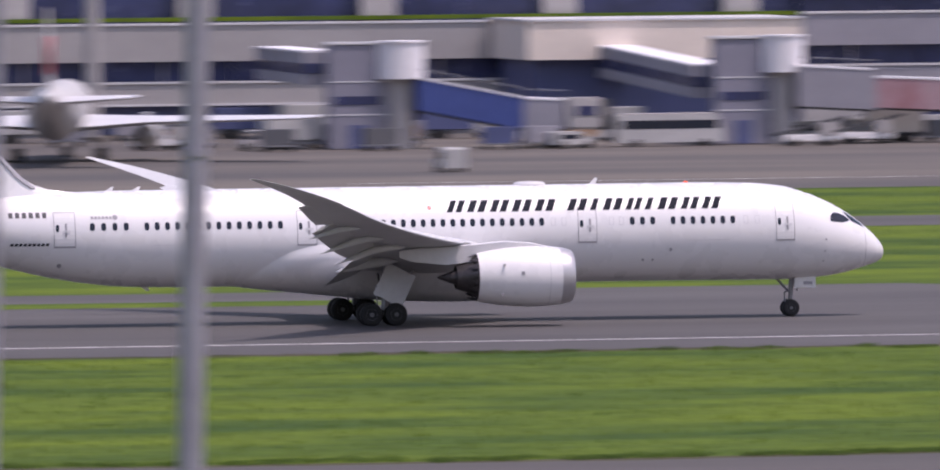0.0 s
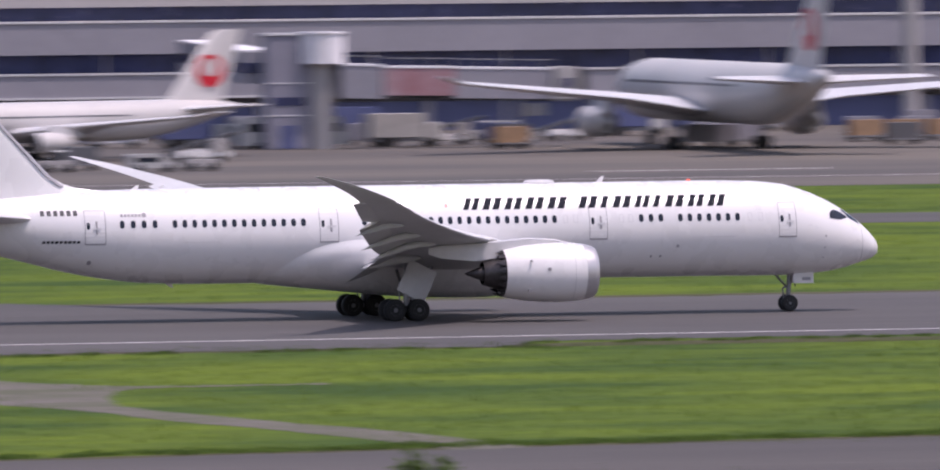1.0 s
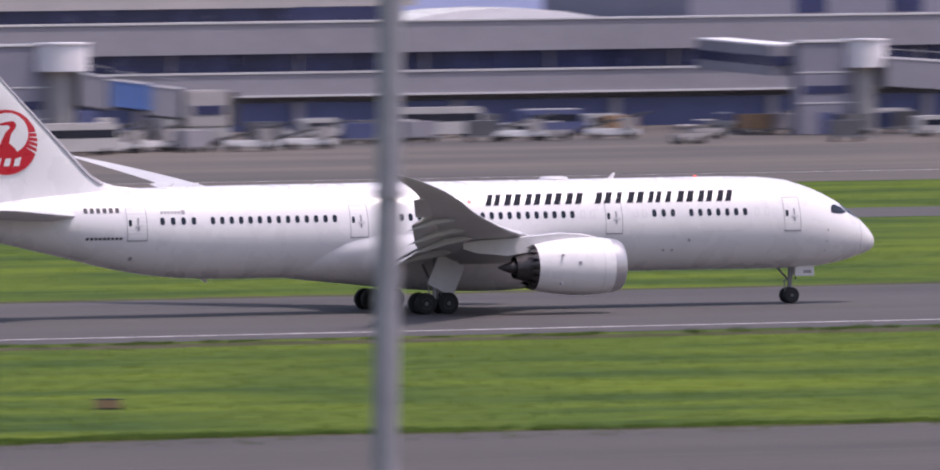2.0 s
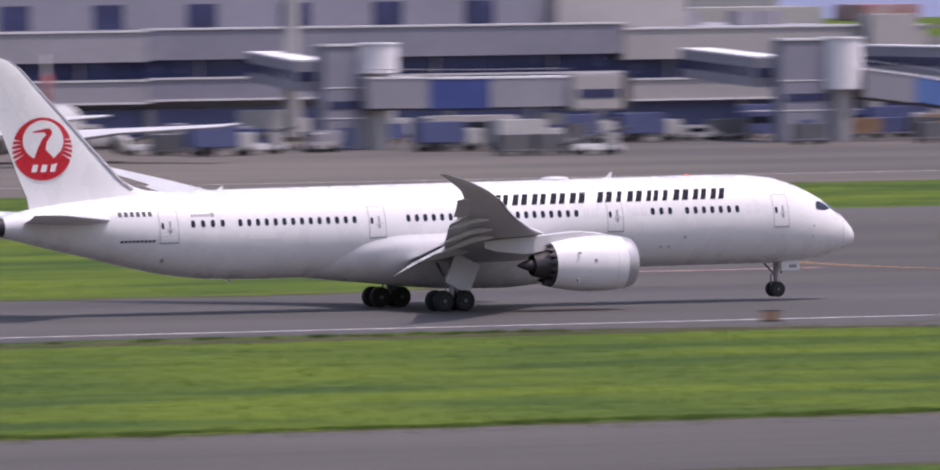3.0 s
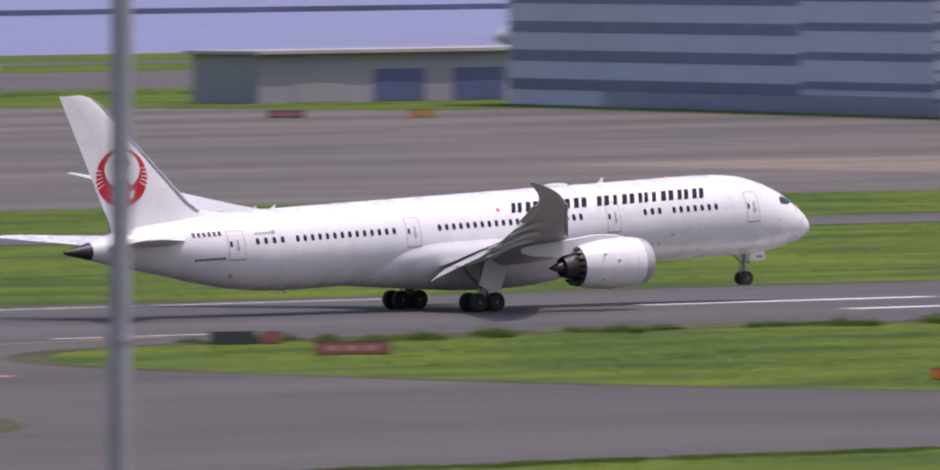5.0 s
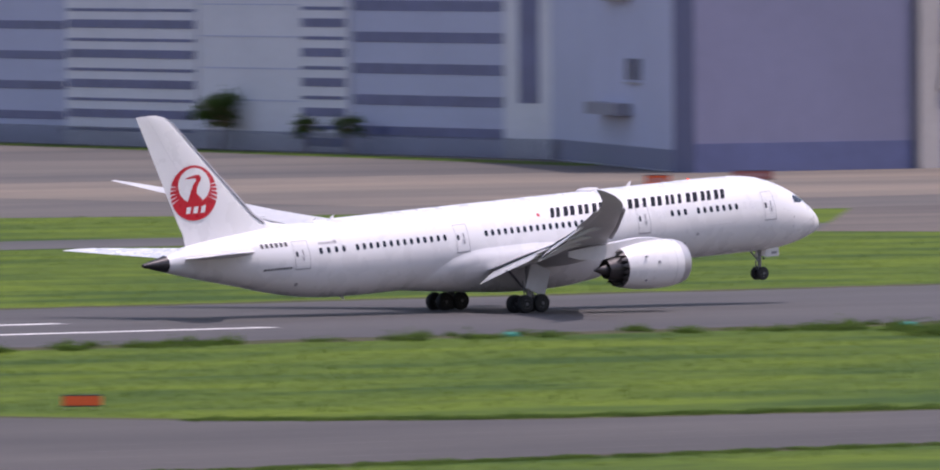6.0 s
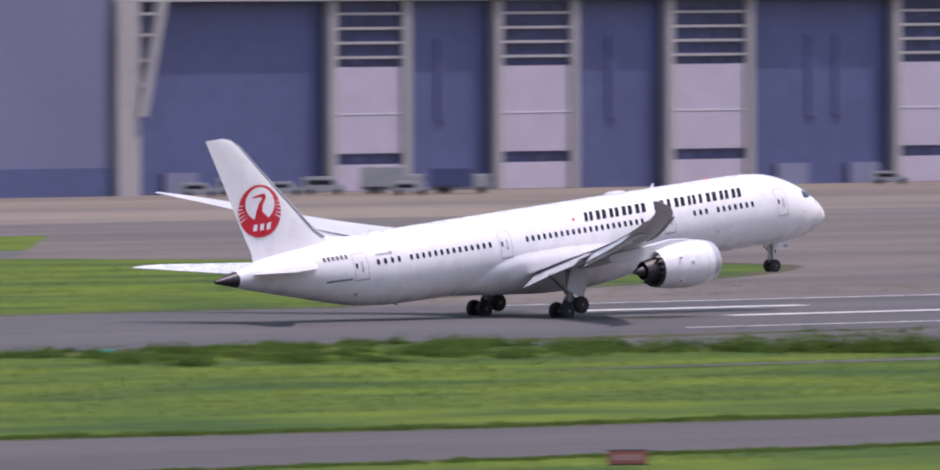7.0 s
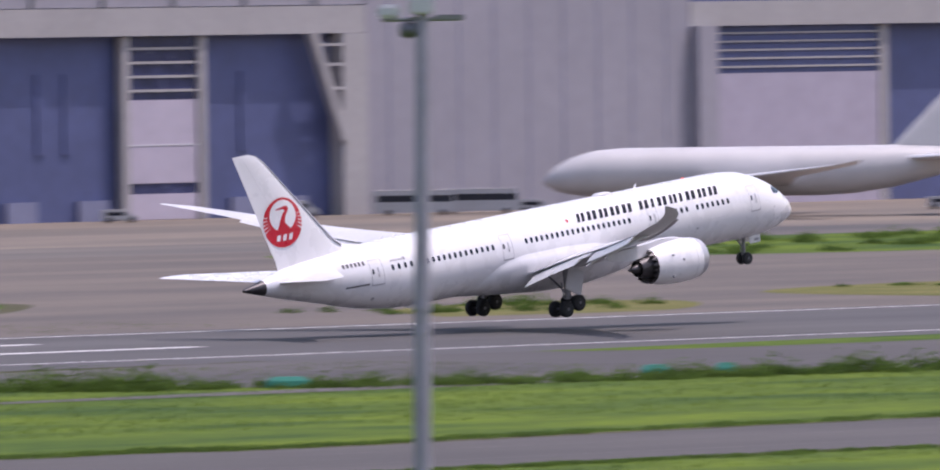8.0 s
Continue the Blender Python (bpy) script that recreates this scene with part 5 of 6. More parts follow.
def bridge(y, dark, head, top, low, corridor, runs, cab, label):
    """A loading bridge at the distance y: shaft from dark[0] to dark[1], rotunda to head, their top and the rotunda's foot,
    corridor to the terminal (x, z, x, z), tunnel runs (x, x, roof, roof, height, material), cab (x, x, floor, roof)."""
    x = (dark[0] + dark[1]) / 2
    ob = thing("loading_bridge", label, "jet bridge", "loading bridges along the terminal", m=pose(x, y, 0))
    a, b, h = dark[0] - x, dark[1] - x, head - x
    # the tower's shaded side is put in as a darker blue-grey
    part("tower", box(bmesh.new(), a, b, -1.0, 1.2, 0, top - 0.25, 0.1), TERMGREY, ob, "grey bridge tower")
    part("tower_roof", box(bmesh.new(), a - 0.15, b + 0.1, -1.15, 1.35, top - 0.25, top, 0.04), LIGHTGREY, ob, "pale flat roof")
    for z in (3.2, 6.3):
        part("tower_joint", boxes((a - 0.03, b + 0.03, -1.05, -0.98, z, z + 0.12)), LIGHTGREY, ob)
    part("tower_door", boxes((-0.8, 0.8, -1.06, -0.98, 0.1, 2.3)), BLUEWALL, ob, "blue service door")
    part("tower_slit", boxes((a + 0.5, b - 0.5, -1.06, -0.98, 4.2, 5.0)), BANDGLASS, ob, "dark window slit")
    r = (h - b) * 0.62
    rot = bmesh.new()
    rod(rot, (h - r, -0.6, low), (h - r, -0.6, top - 0.1), r, n=28)
    rod(rot, (h - r, -0.6, top - 0.1), (h - r, -0.6, top + 0.08), r * 1.06, n=28)
    part("rotunda", rot, OFFWHITE, ob, "pale round bridge head", True)
    part("rotunda_column", rod(bmesh.new(), (h - r, -0.6, 0), (h - r, -0.6, low + 0.02), r * 0.55, n=20), FACADE, ob, "round support column", True)
    cx0, cz0, cx1, cz1 = corridor
    k = 1300 / y
    far, near = Vector((cx0 * k - x, 1300 - y, 28.44 - (28.44 - cz0) * k - 3.2)), Vector((cx1 - x, 2.0, cz1 - 3.2))
    part("link_corridor", beam(bmesh.new(), far, near, 3.2, 3.0), FACADE2, ob, "fixed corridor from the terminal")
    part("corridor_roof", beam(bmesh.new(), far + Vector((0, 0, 3.0)), near + Vector((0, 0, 3.0)), 3.4, 0.2), OFFWHITE, ob, "white corridor roof")
    part("corridor_window", beam(bmesh.new(), far + Vector((0, 0, 1.0)), near + Vector((0, -0.1, 1.0)), 3.26, 1.0), BANDGLASS, ob, "dark corridor window")
    for i, (x0, x1, z0, z1, th, m) in enumerate(runs):
        w, yy = 3.4 - 0.2 * i, -1.2 - 0.6 * i
        p, q = Vector((x0 - x, yy, z0 - th)), Vector((x1 - x, yy - 0.6, z1 - th))
        part("tunnel", beam(bmesh.new(), p, q, w, th - 0.2), m, ob, "telescopic tunnel section")
        part("tunnel_roof", beam(bmesh.new(), p + Vector((0, 0, th - 0.2)), q + Vector((0, 0, th - 0.2)), w + 0.14, 0.2), OFFWHITE, ob, "white tunnel roof")
        part("floor_beam", beam(bmesh.new(), p - Vector((0, 0, 0.22)), q - Vector((0, 0, 0.22)), w * 0.8, 0.2), SIGNDARK, ob, "dark floor beam")
        n = max(2, round((x1 - x0) / 1.1))
        for j in range(n + 1):
            c = p.lerp(q, j / n)
            part("tunnel_rib", boxes((c.x - 0.07, c.x + 0.07, c.y - w / 2 - 0.07, c.y + w / 2 + 0.07, c.z - 0.06, c.z + th - 0.1)), m, ob)
        bm = bmesh.new()
        rod(bm, p + Vector((0, -w / 2, th + 0.75)), q + Vector((0, -w / 2, th + 0.75)), 0.04, n=6)
        for j in range(0, n + 1, 2):
            c = p.lerp(q, j / n) + Vector((0, -w / 2, th - 0.02))
            rod(bm, c, c + Vector((0, 0, 0.77)), 0.035, n=6)
        part("roof_rail", bm, STEEL, ob)
    c0, c1, z0, z1 = cab
    yy = -1.8 - 0.6 * len(runs)
    part("cab", box(bmesh.new(), c0 - x, c1 - x - 0.9, yy - 1.5, yy + 1.5, z0, z1, 0.2), FACADE, ob, "pale bridge cab")
    part("cab_window", boxes((c0 - x + 0.8, c1 - x - 1.5, yy - 1.56, yy - 1.48, z0 + 1.3, z0 + 2.2)), BANDGLASS, ob, "dark cab window")
    part("cab_hood", box(bmesh.new(), c1 - x - 0.9, c1 - x, yy - 1.4, yy + 1.4, z0 + 0.2, z1 - 0.2, 0.15), SIGNDARK, ob, "black folding hood")
    lx = runs[-1][0] * 0.4 + runs[-1][1] * 0.6 - x
    lz = runs[-1][3] - runs[-1][4]
    for sx in (-0.9, 0.6):
        part("leg", boxes((lx + sx, lx + sx + 0.35, yy - 0.5, yy - 0.1, 0.7, lz)), STEEL, ob, "lifting leg")
        part("wheel", rod(bmesh.new(), (lx + sx + 0.15, yy - 0.7, 0.5), (lx + sx + 0.15, yy - 0.1, 0.5), 0.5, n=16), RUBBER, ob)
    part("axle_frame", boxes((lx - 1.2, lx + 1.2, yy - 0.55, yy - 0.05, 0.55, 1.0)), STEEL, ob)
    bm = bmesh.new()
    n = max(4, int(z0 / 0.34))
    for i in range(n):
        box(bm, c0 - x + 0.3 + i * 0.3, c0 - x + 0.62 + i * 0.3, yy - 2.6, yy - 1.7, 0.1 + i * z0 / n, 0.18 + i * z0 / n)
    rod(bm, (c0 - x + 0.3, yy - 2.6, 1.0), (c0 - x + 0.3 + n * 0.3, yy - 2.6, z0 + 1.0), 0.04, n=6)
    rod(bm, (c0 - x + 0.3, yy - 2.6, 0.05), (c0 - x + 0.3 + n * 0.3, yy - 2.6, z0), 0.06, n=6)
    part("service_stair", bm, STEEL, ob, "steel service stair")
    part("power_unit", box(bmesh.new(), c0 - x - 2.6, c0 - x - 0.4, yy - 0.6, yy + 0.9, max(0.9, z0 - 1.4), z0 - 0.2, 0.08), STEEL, ob, "unit slung under the tunnel")
    return ob


F2 = FACADE2
bridge(1238, (221.2, 226.7), 230.4, 10.1, 6.6, (216.0, 9.8, 221.0, 9.3), [(229.5, 239.3, 6.8, 4.9, 3.1, BRIDGEBLUE), (239.3, 243.4, 4.8, 4.6, 2.8, F2)], (243.4, 247.6, 1.7, 4.7), "grey loading bridge with a blue tunnel panel")
bridge(1238, (258.3, 263.6), 266.9, 10.25, 6.8, (247.7, 9.83, 258.3, 7.6), [(266, 273.3, 7.5, 7.1, 3.9, F2), (273.3, 280.2, 6.4, 6.1, 3.0, BANNER), (280.2, 283.4, 5.9, 5.7, 2.8, F2)], (283.4, 287.8, 2.0, 5.4), "grey loading bridge with a muted red banner")
bridge(1238, (326.8, 331.0), 334.5, 11.15, 8.2, (320.0, 10.6, 326.8, 9.5), [(334, 337.8, 8.2, 8.1, 3.3, F2), (337.8, 344.6, 7.95, 7.85, 2.8, BANNER), (344.6, 354.2, 7.8, 7.6, 3.0, F2)], (354.2, 357.6, 4.4, 7.7), "grey loading bridge with a pink banner")
bridge(1238, (410.4, 416.8), 421.1, 10.6, 7.9, (404.5, 10.5, 411.5, 9.2), [(420, 422.6, 7.9, 7.4, 3.3, F2), (422.6, 426.6, 7.2, 6.7, 2.7, SKYBLUE), (426.6, 429.7, 6.6, 6.2, 3.0, F2)], (429.7, 435.2, 2.2, 5.9), "grey loading bridge with a small blue panel")
bridge(1256, (503.0, 509.0), 512.5, 9.6, 6.8, (494.0, 10.0, 503.0, 9.2), [(512, 519, 7.9, 7.4, 3.0, F2), (519, 530, 7.0, 6.0, 2.7, SKYBLUE)], (530, 535, 2.6, 5.8), "loading bridge with a blue panel beside the airliner")
bridge(1238, (562.3, 567.0), 570.5, 10.8, 7.8, (556.0, 10.2, 562.3, 9.2), [(566.5, 572.8, 7.45, 7.4, 3.2, F2), (572.8, 579.4, 7.35, 7.3, 3.2, BRIDGEBLUE), (579.4, 588.2, 7.3, 7.3, 3.1, F2)], (588.2, 595.0, 3.7, 7.5), "grey loading bridge with a bright blue panel")
bridge(1238, (614.1, 620.0), 623.4, 10.7, 5.4, (604.8, 9.9, 614.5, 8.85), [(623, 628.3, 7.6, 6.9, 3.0, F2), (628.3, 638.1, 6.9, 5.2, 2.8, SKYBLUE), (638.1, 643, 5.1, 4.6, 2.6, F2)], (643, 648.7, 1.9, 4.7), "grey loading bridge with a slanting blue tunnel")
bridge(1238, (649.2, 658.1), 660.6, 11.4, 7.6, (625.0, 9.95, 649.2, 9.24), [(659, 666.3, 7.7, 7.2, 3.2, F2), (666.3, 678.5, 7.0, 6.4, 3.0, SKYBLUE), (678.5, 684.3, 6.3, 6.0, 2.9, F2)], (684.3, 688.8, 2.9, 6.0), "grey loading bridge at the end of the terminal")


# ---- ground vehicles and equipment on the apron ----
GLAZE = mat("vehicle_glass", (0.02, 0.025, 0.04), 0.1, vary=0.1, scale=1)


def van(name, L, W, Hh, colour, label, category, roof=None, cabfrac=0.3, group="service vehicles on the apron"):
    ob = thing(name, label, category, group)
    prof = [(-L / 2, 0.35), (-L / 2, Hh - 0.12), (-L / 2 + 0.15, Hh), (L / 2 - L * cabfrac, Hh), (L / 2 - L * cabfrac * 0.45, Hh * 0.62), (L / 2 - 0.1, Hh * 0.5), (L / 2, 0.4)]
    bm = bmesh.new()
    loft(bm, [[(px, s * W / 2, pz) for px, pz in prof] for s in (-1, 1)])
    part("body", bm, colour, ob)
    part("glass", boxes((-L / 2 + 0.5, L / 2 - L * cabfrac, -W / 2 - 0.012, W / 2 + 0.012, Hh * 0.55, Hh * 0.82)), GLAZE, ob)
    if roof:
        part("roof_panel", boxes((-L / 2 + 0.2, L / 2 - L * cabfrac - 0.1, -W / 2 + 0.05, W / 2 - 0.05, Hh, Hh + 0.1)), roof, ob)
    for wx in (-L * 0.32, L * 0.32):
        for s in (-1, 1):
            part("wheel", rod(bmesh.new(), (wx, s * (W / 2 - 0.25), 0.36), (wx, s * (W / 2 + 0.02), 0.36), 0.36, n=14), RUBBER, ob)
    return ob


def truck(colour, label, boxcol, L=7.5, Hh=3.2):
    ob = thing("service_truck", label, "truck", "service vehicles on the apron")
    part("cab", box(bmesh.new(), L / 2 - 1.9, L / 2, -1.1, 1.1, 0.5, 2.3, 0.12), colour, ob)
    part("windscreen", boxes((L / 2 - 1.3, L / 2 + 0.012, -1.0, 1.0, 1.45, 2.1)), GLAZE, ob)
    part("chassis", boxes((-L / 2, L / 2 - 1.9, -0.9, 0.9, 0.5, 0.85)), STEEL, ob)
    part("cargo_box", box(bmesh.new(), -L / 2, L / 2 - 2.05, -1.2, 1.2, 0.9, Hh, 0.05), boxcol, ob)
    for wx in (-L * 0.34, -L * 0.2, L * 0.36):
        for s in (-1, 1):
            part("wheel", rod(bmesh.new(), (wx, s * 0.8, 0.45), (wx, s * 1.12, 0.45), 0.45, n=14), RUBBER, ob)
    return ob


def dolly(load, label):
    ob = thing("container_dolly", label, "cart", "cargo carts on the apron")
    part("deck", box(bmesh.new(), -1.8, 1.8, -1.0, 1.0, 0.45, 0.6, 0.03), STEEL, ob)
    part("container", loft(bmesh.new(), [[(-1.6, s * 0.95, 0.61), (1.2, s * 0.95, 0.61), (1.6, s * 0.95, 1.1), (1.6, s * 0.95, 2.1), (-1.6, s * 0.95, 2.1)] for s in (-1, 1)]), load, ob, "boxy cargo container")
    for wx in (-1.2, 1.2):
        for s in (-1, 1):
            part("wheel", rod(bmesh.new(), (wx, s * 0.75, 0.22), (wx, s * 0.95, 0.22), 0.22, n=10), RUBBER, ob)
    part("tow_bar", rod(bmesh.new(), (1.8, 0, 0.45), (2.7, 0, 0.35), 0.05, n=6), STEEL, ob)
    return ob


def loader(label):
    ob = thing("belt_loader", label, "loader", "service vehicles on the apron")
    part("body", box(bmesh.new(), -2.6, 2.6, -1.0, 1.0, 0.45, 1.1, 0.08), WHITE, ob)
    part("belt", beam(bmesh.new(), (-3.4, 0, 0.9), (3.8, 0, 2.6), 0.9, 0.25), SIGNDARK, ob, "sloping conveyor belt")
    part("cab", box(bmesh.new(), 0.8, 2.2, -1.2, -0.5, 1.0, 2.2, 0.06), FACADE, ob)
    for wx in (-1.7, 1.7):
        for s in (-1, 1):
            part("wheel", rod(bmesh.new(), (wx, s * 0.8, 0.36), (wx, s * 1.05, 0.36), 0.36, n=12), RUBBER, ob)
    return ob


def tug(label):
    ob = thing("tow_tractor", label, "tractor", "service vehicles on the apron")
    part("body", box(bmesh.new(), -1.6, 1.6, -0.9, 0.9, 0.3, 1.05, 0.1), FACADE, ob)
    part("canopy", box(bmesh.new(), -0.9, 0.5, -0.8, 0.8, 1.85, 1.95, 0.03), WHITE, ob)
    for px in (-0.85, 0.37):
        for py in (-0.75, 0.67):
            part("post", boxes((px, px + 0.08, py, py + 0.08, 1.05, 1.85)), STEEL, ob)
    for wx in (-1.0, 1.0):
        for s in (-1, 1):
            part("wheel", rod(bmesh.new(), (wx, s * 0.6, 0.38), (wx, s * 0.92, 0.38), 0.38, n=12), RUBBER, ob)
    return ob


kinds = {
    "van": van("service_van", 5.0, 1.9, 2.1, VANWHITE, "white service van parked by the terminal", "van"),
    "car": van("service_car", 4.4, 1.75, 1.6, VANWHITE, "white estate car parked by the terminal", "car", cabfrac=0.38),
    "bus": van("apron_bus", 10.5, 2.5, 3.0, VANWHITE, "white passenger bus on the apron", "bus", FACADE, 0.06),
    "bluebus": van("ramp_van", 7.0, 2.3, 2.7, BLUEWALL, "dark blue ramp van by the terminal", "van", VANWHITE, 0.12),
    "truck": truck(VANWHITE, "white catering truck with a tall box", VANWHITE),
    "bluetruck": truck(VANWHITE, "service truck with a blue box", BLUEWALL, 7.0, 3.0),
    "dolly": dolly(HUB, "cart with a silver cargo container"),
    "greydolly": dolly(FACADE2, "cart with a dull grey container"),
    "tan": dolly(TANDECK, "cart with a tan wooden load"),
    "loader": loader("white belt loader with a sloping conveyor"),
    "cone_cart": dolly(BLUEWALL, "cart with a dark blue container"),
    "tug": tug("pale tow tractor with an open canopy"),
}
first = set()


def put(kind, x, y, turn=0):
    ob = kinds[kind]
    m = pose(x, y, 0.02, 0, 0, turn)
    if kind in first:
        return copy_thing(ob, m)
    first.add(kind)
    ob.matrix_world = m
    return ob


spots = [("van", 216, 1148, 90), ("truck", 219, 1240, 10), ("tug", 214, 1236, 0), ("dolly", 222, 1246, 0), ("dolly", 225.5, 1247, 0), ("tan", 229, 1243, 0), ("greydolly", 210, 1247, 5), ("loader", 206, 1243, 20),
         ("bus", 253, 1234, 4), ("bus", 246, 1262, 5), ("van", 252, 1258, 0), ("car", 243, 1230, 20), ("truck", 254.5, 1262, 0), ("van", 268, 1240, 0), ("loader", 272, 1234, 5), ("truck", 275, 1240, 180), ("dolly", 280, 1236, 0), ("greydolly", 284, 1238, 0), ("tug", 288, 1230, 15), ("car", 292, 1245, 0), ("truck", 273, 1250, 0), ("truck", 279.5, 1250, 0),
         ("tug", 283, 1158, 0), ("tug", 287, 1160, 180), ("dolly", 290.5, 1166, 0), ("car", 295, 1157, 0), ("tug", 300, 1159, 0), ("loader", 308, 1190, 10), ("bluetruck", 322, 1246, 0), ("bus", 330, 1240, 0), ("truck", 342, 1243, 5), ("loader", 347, 1246, 0), ("dolly", 352, 1240, 0),
         ("tan", 387, 1238, 0), ("tan", 391, 1238, 0), ("tan", 395, 1238, 0), ("dolly", 399, 1239, 0), ("greydolly", 402.6, 1240, 0), ("dolly", 406, 1241, 0), ("bus", 414, 1222, 8), ("loader", 421, 1228, 5), ("truck", 437, 1252, 0), ("car", 452, 1270, 0), ("van", 458, 1272, 0), ("van", 463, 1262, 0), ("bus", 470, 1272, 0), ("car", 476, 1262, 0), ("bluebus", 482, 1270, 0), ("van", 490, 1275, 0),
         ("van", 512, 1240, 0), ("dolly", 516, 1236, 0), ("tug", 520, 1234, 0), ("dolly", 541, 1228, 0), ("bluetruck", 544, 1222, 0), ("loader", 550, 1226, 0), ("car", 556, 1245, 0), ("greydolly", 560, 1232, 0), ("bluetruck", 570, 1224, 0), ("truck", 576, 1218, 4), ("dolly", 566, 1200, 0), ("dolly", 570, 1200, 0), ("loader", 574, 1198, 0),
         ("bus", 584, 1248, 0), ("van", 590, 1246, 0), ("bluetruck", 596, 1247, 0), ("bluetruck", 605, 1250, 0), ("car", 612, 1252, 0), ("bluebus", 625, 1262, 0), ("bluebus", 633, 1262, 0), ("bluetruck", 640, 1262, 0),
         ("dolly", 624, 1222, 0), ("greydolly", 627.6, 1222, 0), ("dolly", 631, 1221, 0), ("tan", 634.5, 1222, 0), ("dolly", 638, 1221, 0), ("loader", 642, 1220, 0), ("greydolly", 646, 1220, 0), ("truck", 650, 1218, 0), ("dolly", 641, 1192, 0), ("dolly", 645, 1192, 0), ("tug", 649, 1190, 0), ("greydolly", 653, 1190, 0), ("truck", 668, 1232, 0), ("van", 674, 1236, 0), ("bluetruck", 680, 1238, 0), ("car", 686, 1242, 0), ("dolly", 664, 1212, 0), ("tug", 660, 1210, 0), ("dolly", 672, 1216, 0),
         ("loader", 694, 1246, 10), ("truck", 700, 1254, 0), ("bluetruck", 694, 1222, 0), ("tug", 699, 1222, 0), ("bluebus", 704, 1228, 0), ("loader", 713, 1189, 175), ("dolly", 718, 1186, 0), ("dolly", 721.6, 1186, 0), ("bus", 716, 1194, 0),
         ("car", 993, 1199, -40), ("van", 999, 1199, -40), ("car", 1005, 1198, -40), ("van", 1011, 1198, -40), ("truck", 1019, 1195, -40), ("car", 1015, 1187, -40), ("bluetruck", 1026, 1191, -40), ("bus", 1150, 1197, -42), ("bus", 1161, 1197, -42), ("car", 1169, 1195, -42), ("car", 1103, 1200, -40), ("van", 1133, 1200, -42), ("car", 1196, 1150, -42), ("truck", 1208, 1152, -42), ("tug", 1202, 1136, -42)]
for s in spots:
    put(*s)
rv = np.random.default_rng(21)
for k in range(120):
    put(str(rv.choice(["dolly", "greydolly", "greydolly", "tug", "tan", "loader", "dolly", "cone_cart"])), 200 + k * 4.15 + float(rv.uniform(-2, 2)), float(rv.choice([1228, 1250, 1262])) + float(rv.uniform(-4, 4)), float(rv.uniform(-20, 20)))
for k in range(46):
    put(str(rv.choice(["dolly", "greydolly", "van", "truck", "loader", "tug", "bluetruck", "car"])), 198 + k * 10.9 + float(rv.uniform(-3, 3)), 1284 + float(rv.uniform(-8, 8)), float(rv.uniform(-12, 12)))


# ---- hangar row ----
# the row stands a little nearer and lower than its plan: plan units are scaled about the eye
NEAR = 0.9865
ROW = Matrix.Translation((0, 0, 28.44 * (1 - NEAR))) @ Matrix.Scale(NEAR, 4) @ Matrix.Translation((0, 1225, 0))
LOW = -28.44 * (1 - NEAR) / NEAR
hang = thing("hangar", "large grey hangar with tall white door panels", "hangar", "hangars at the far end", m=ROW)
slab("side_wall", 968, 1001, 0, 4, LOW, 34, SIDEBLUE, hang, "blue-grey cladding")
slab("wall_base", 968, 1001, -0.1, 0, LOW, 3.0, BLUEWALL, hang, "darker wall base")
# blue doors, and the shade between them, drawn as one dark wall
slab("back_wall", 1001.1, 1168, 1.6, 55, LOW, 34, BLUEWALL, hang, "blue doors and the interior's shade as one wall")
slab("door_header", 1001.1, 1168, -0.6, 1.5, 22.6, 26.1, FACADE, hang, "pale door header beam")
slab("upper_wall", 1001.1, 1168, -0.3, 1.5, 26.2, 34, HANGAR2, hang)
for k in range(14):
    slab("roof_rib", 1003 + k * 12, 1003.6 + k * 12, -0.6, -0.3, 26.3, 33, STEEL, hang)


def raked_column(parent, x0, x1, lean):
    bm = bmesh.new()
    loft(bm, [[(x0, -1.0, LOW), (x1, -1.0, LOW), (x1, 1.5, LOW), (x0, 1.5, LOW)], [(x0, -1.0, 22.55), (x1, -1.0, 22.55), (x1, 1.5, 22.55), (x0, 1.5, 22.55)]])
    part("door_post", bm, FACADE, parent, "pale door post")
    bm = bmesh.new()
    xa = x1 if lean > 0 else x0
    loft(bm, [[(xa - 0.6 + (0 if h == 0 else lean * 0.45), -1.6, z), (xa + 0.6 + (0 if h == 0 else lean * 0.45), -1.6, z), (xa + 0.6 + (0 if h == 0 else lean * 0.45), -0.4, z), (xa - 0.6 + (0 if h == 0 else lean * 0.45), -0.4, z)] for h, z in ((0, 9.0), (1, 22.6))])
    part("raking_strut", bm, FACADE, parent, "pale raking strut")
    for z in (12.5, 15.5, 18.5, 21):
        u = (z - 9) / 13.6 * lean * 0.45
        part("lattice_bar", boxes((min(xa, xa + u), max(xa, xa + u) + 0.05, -1.3, -0.9, z, z + 0.35)), FACADE, parent)


raked_column(hang, 1001.2, 1004.6, 7)
raked_column(hang, 1163.6, 1167.9, -12)


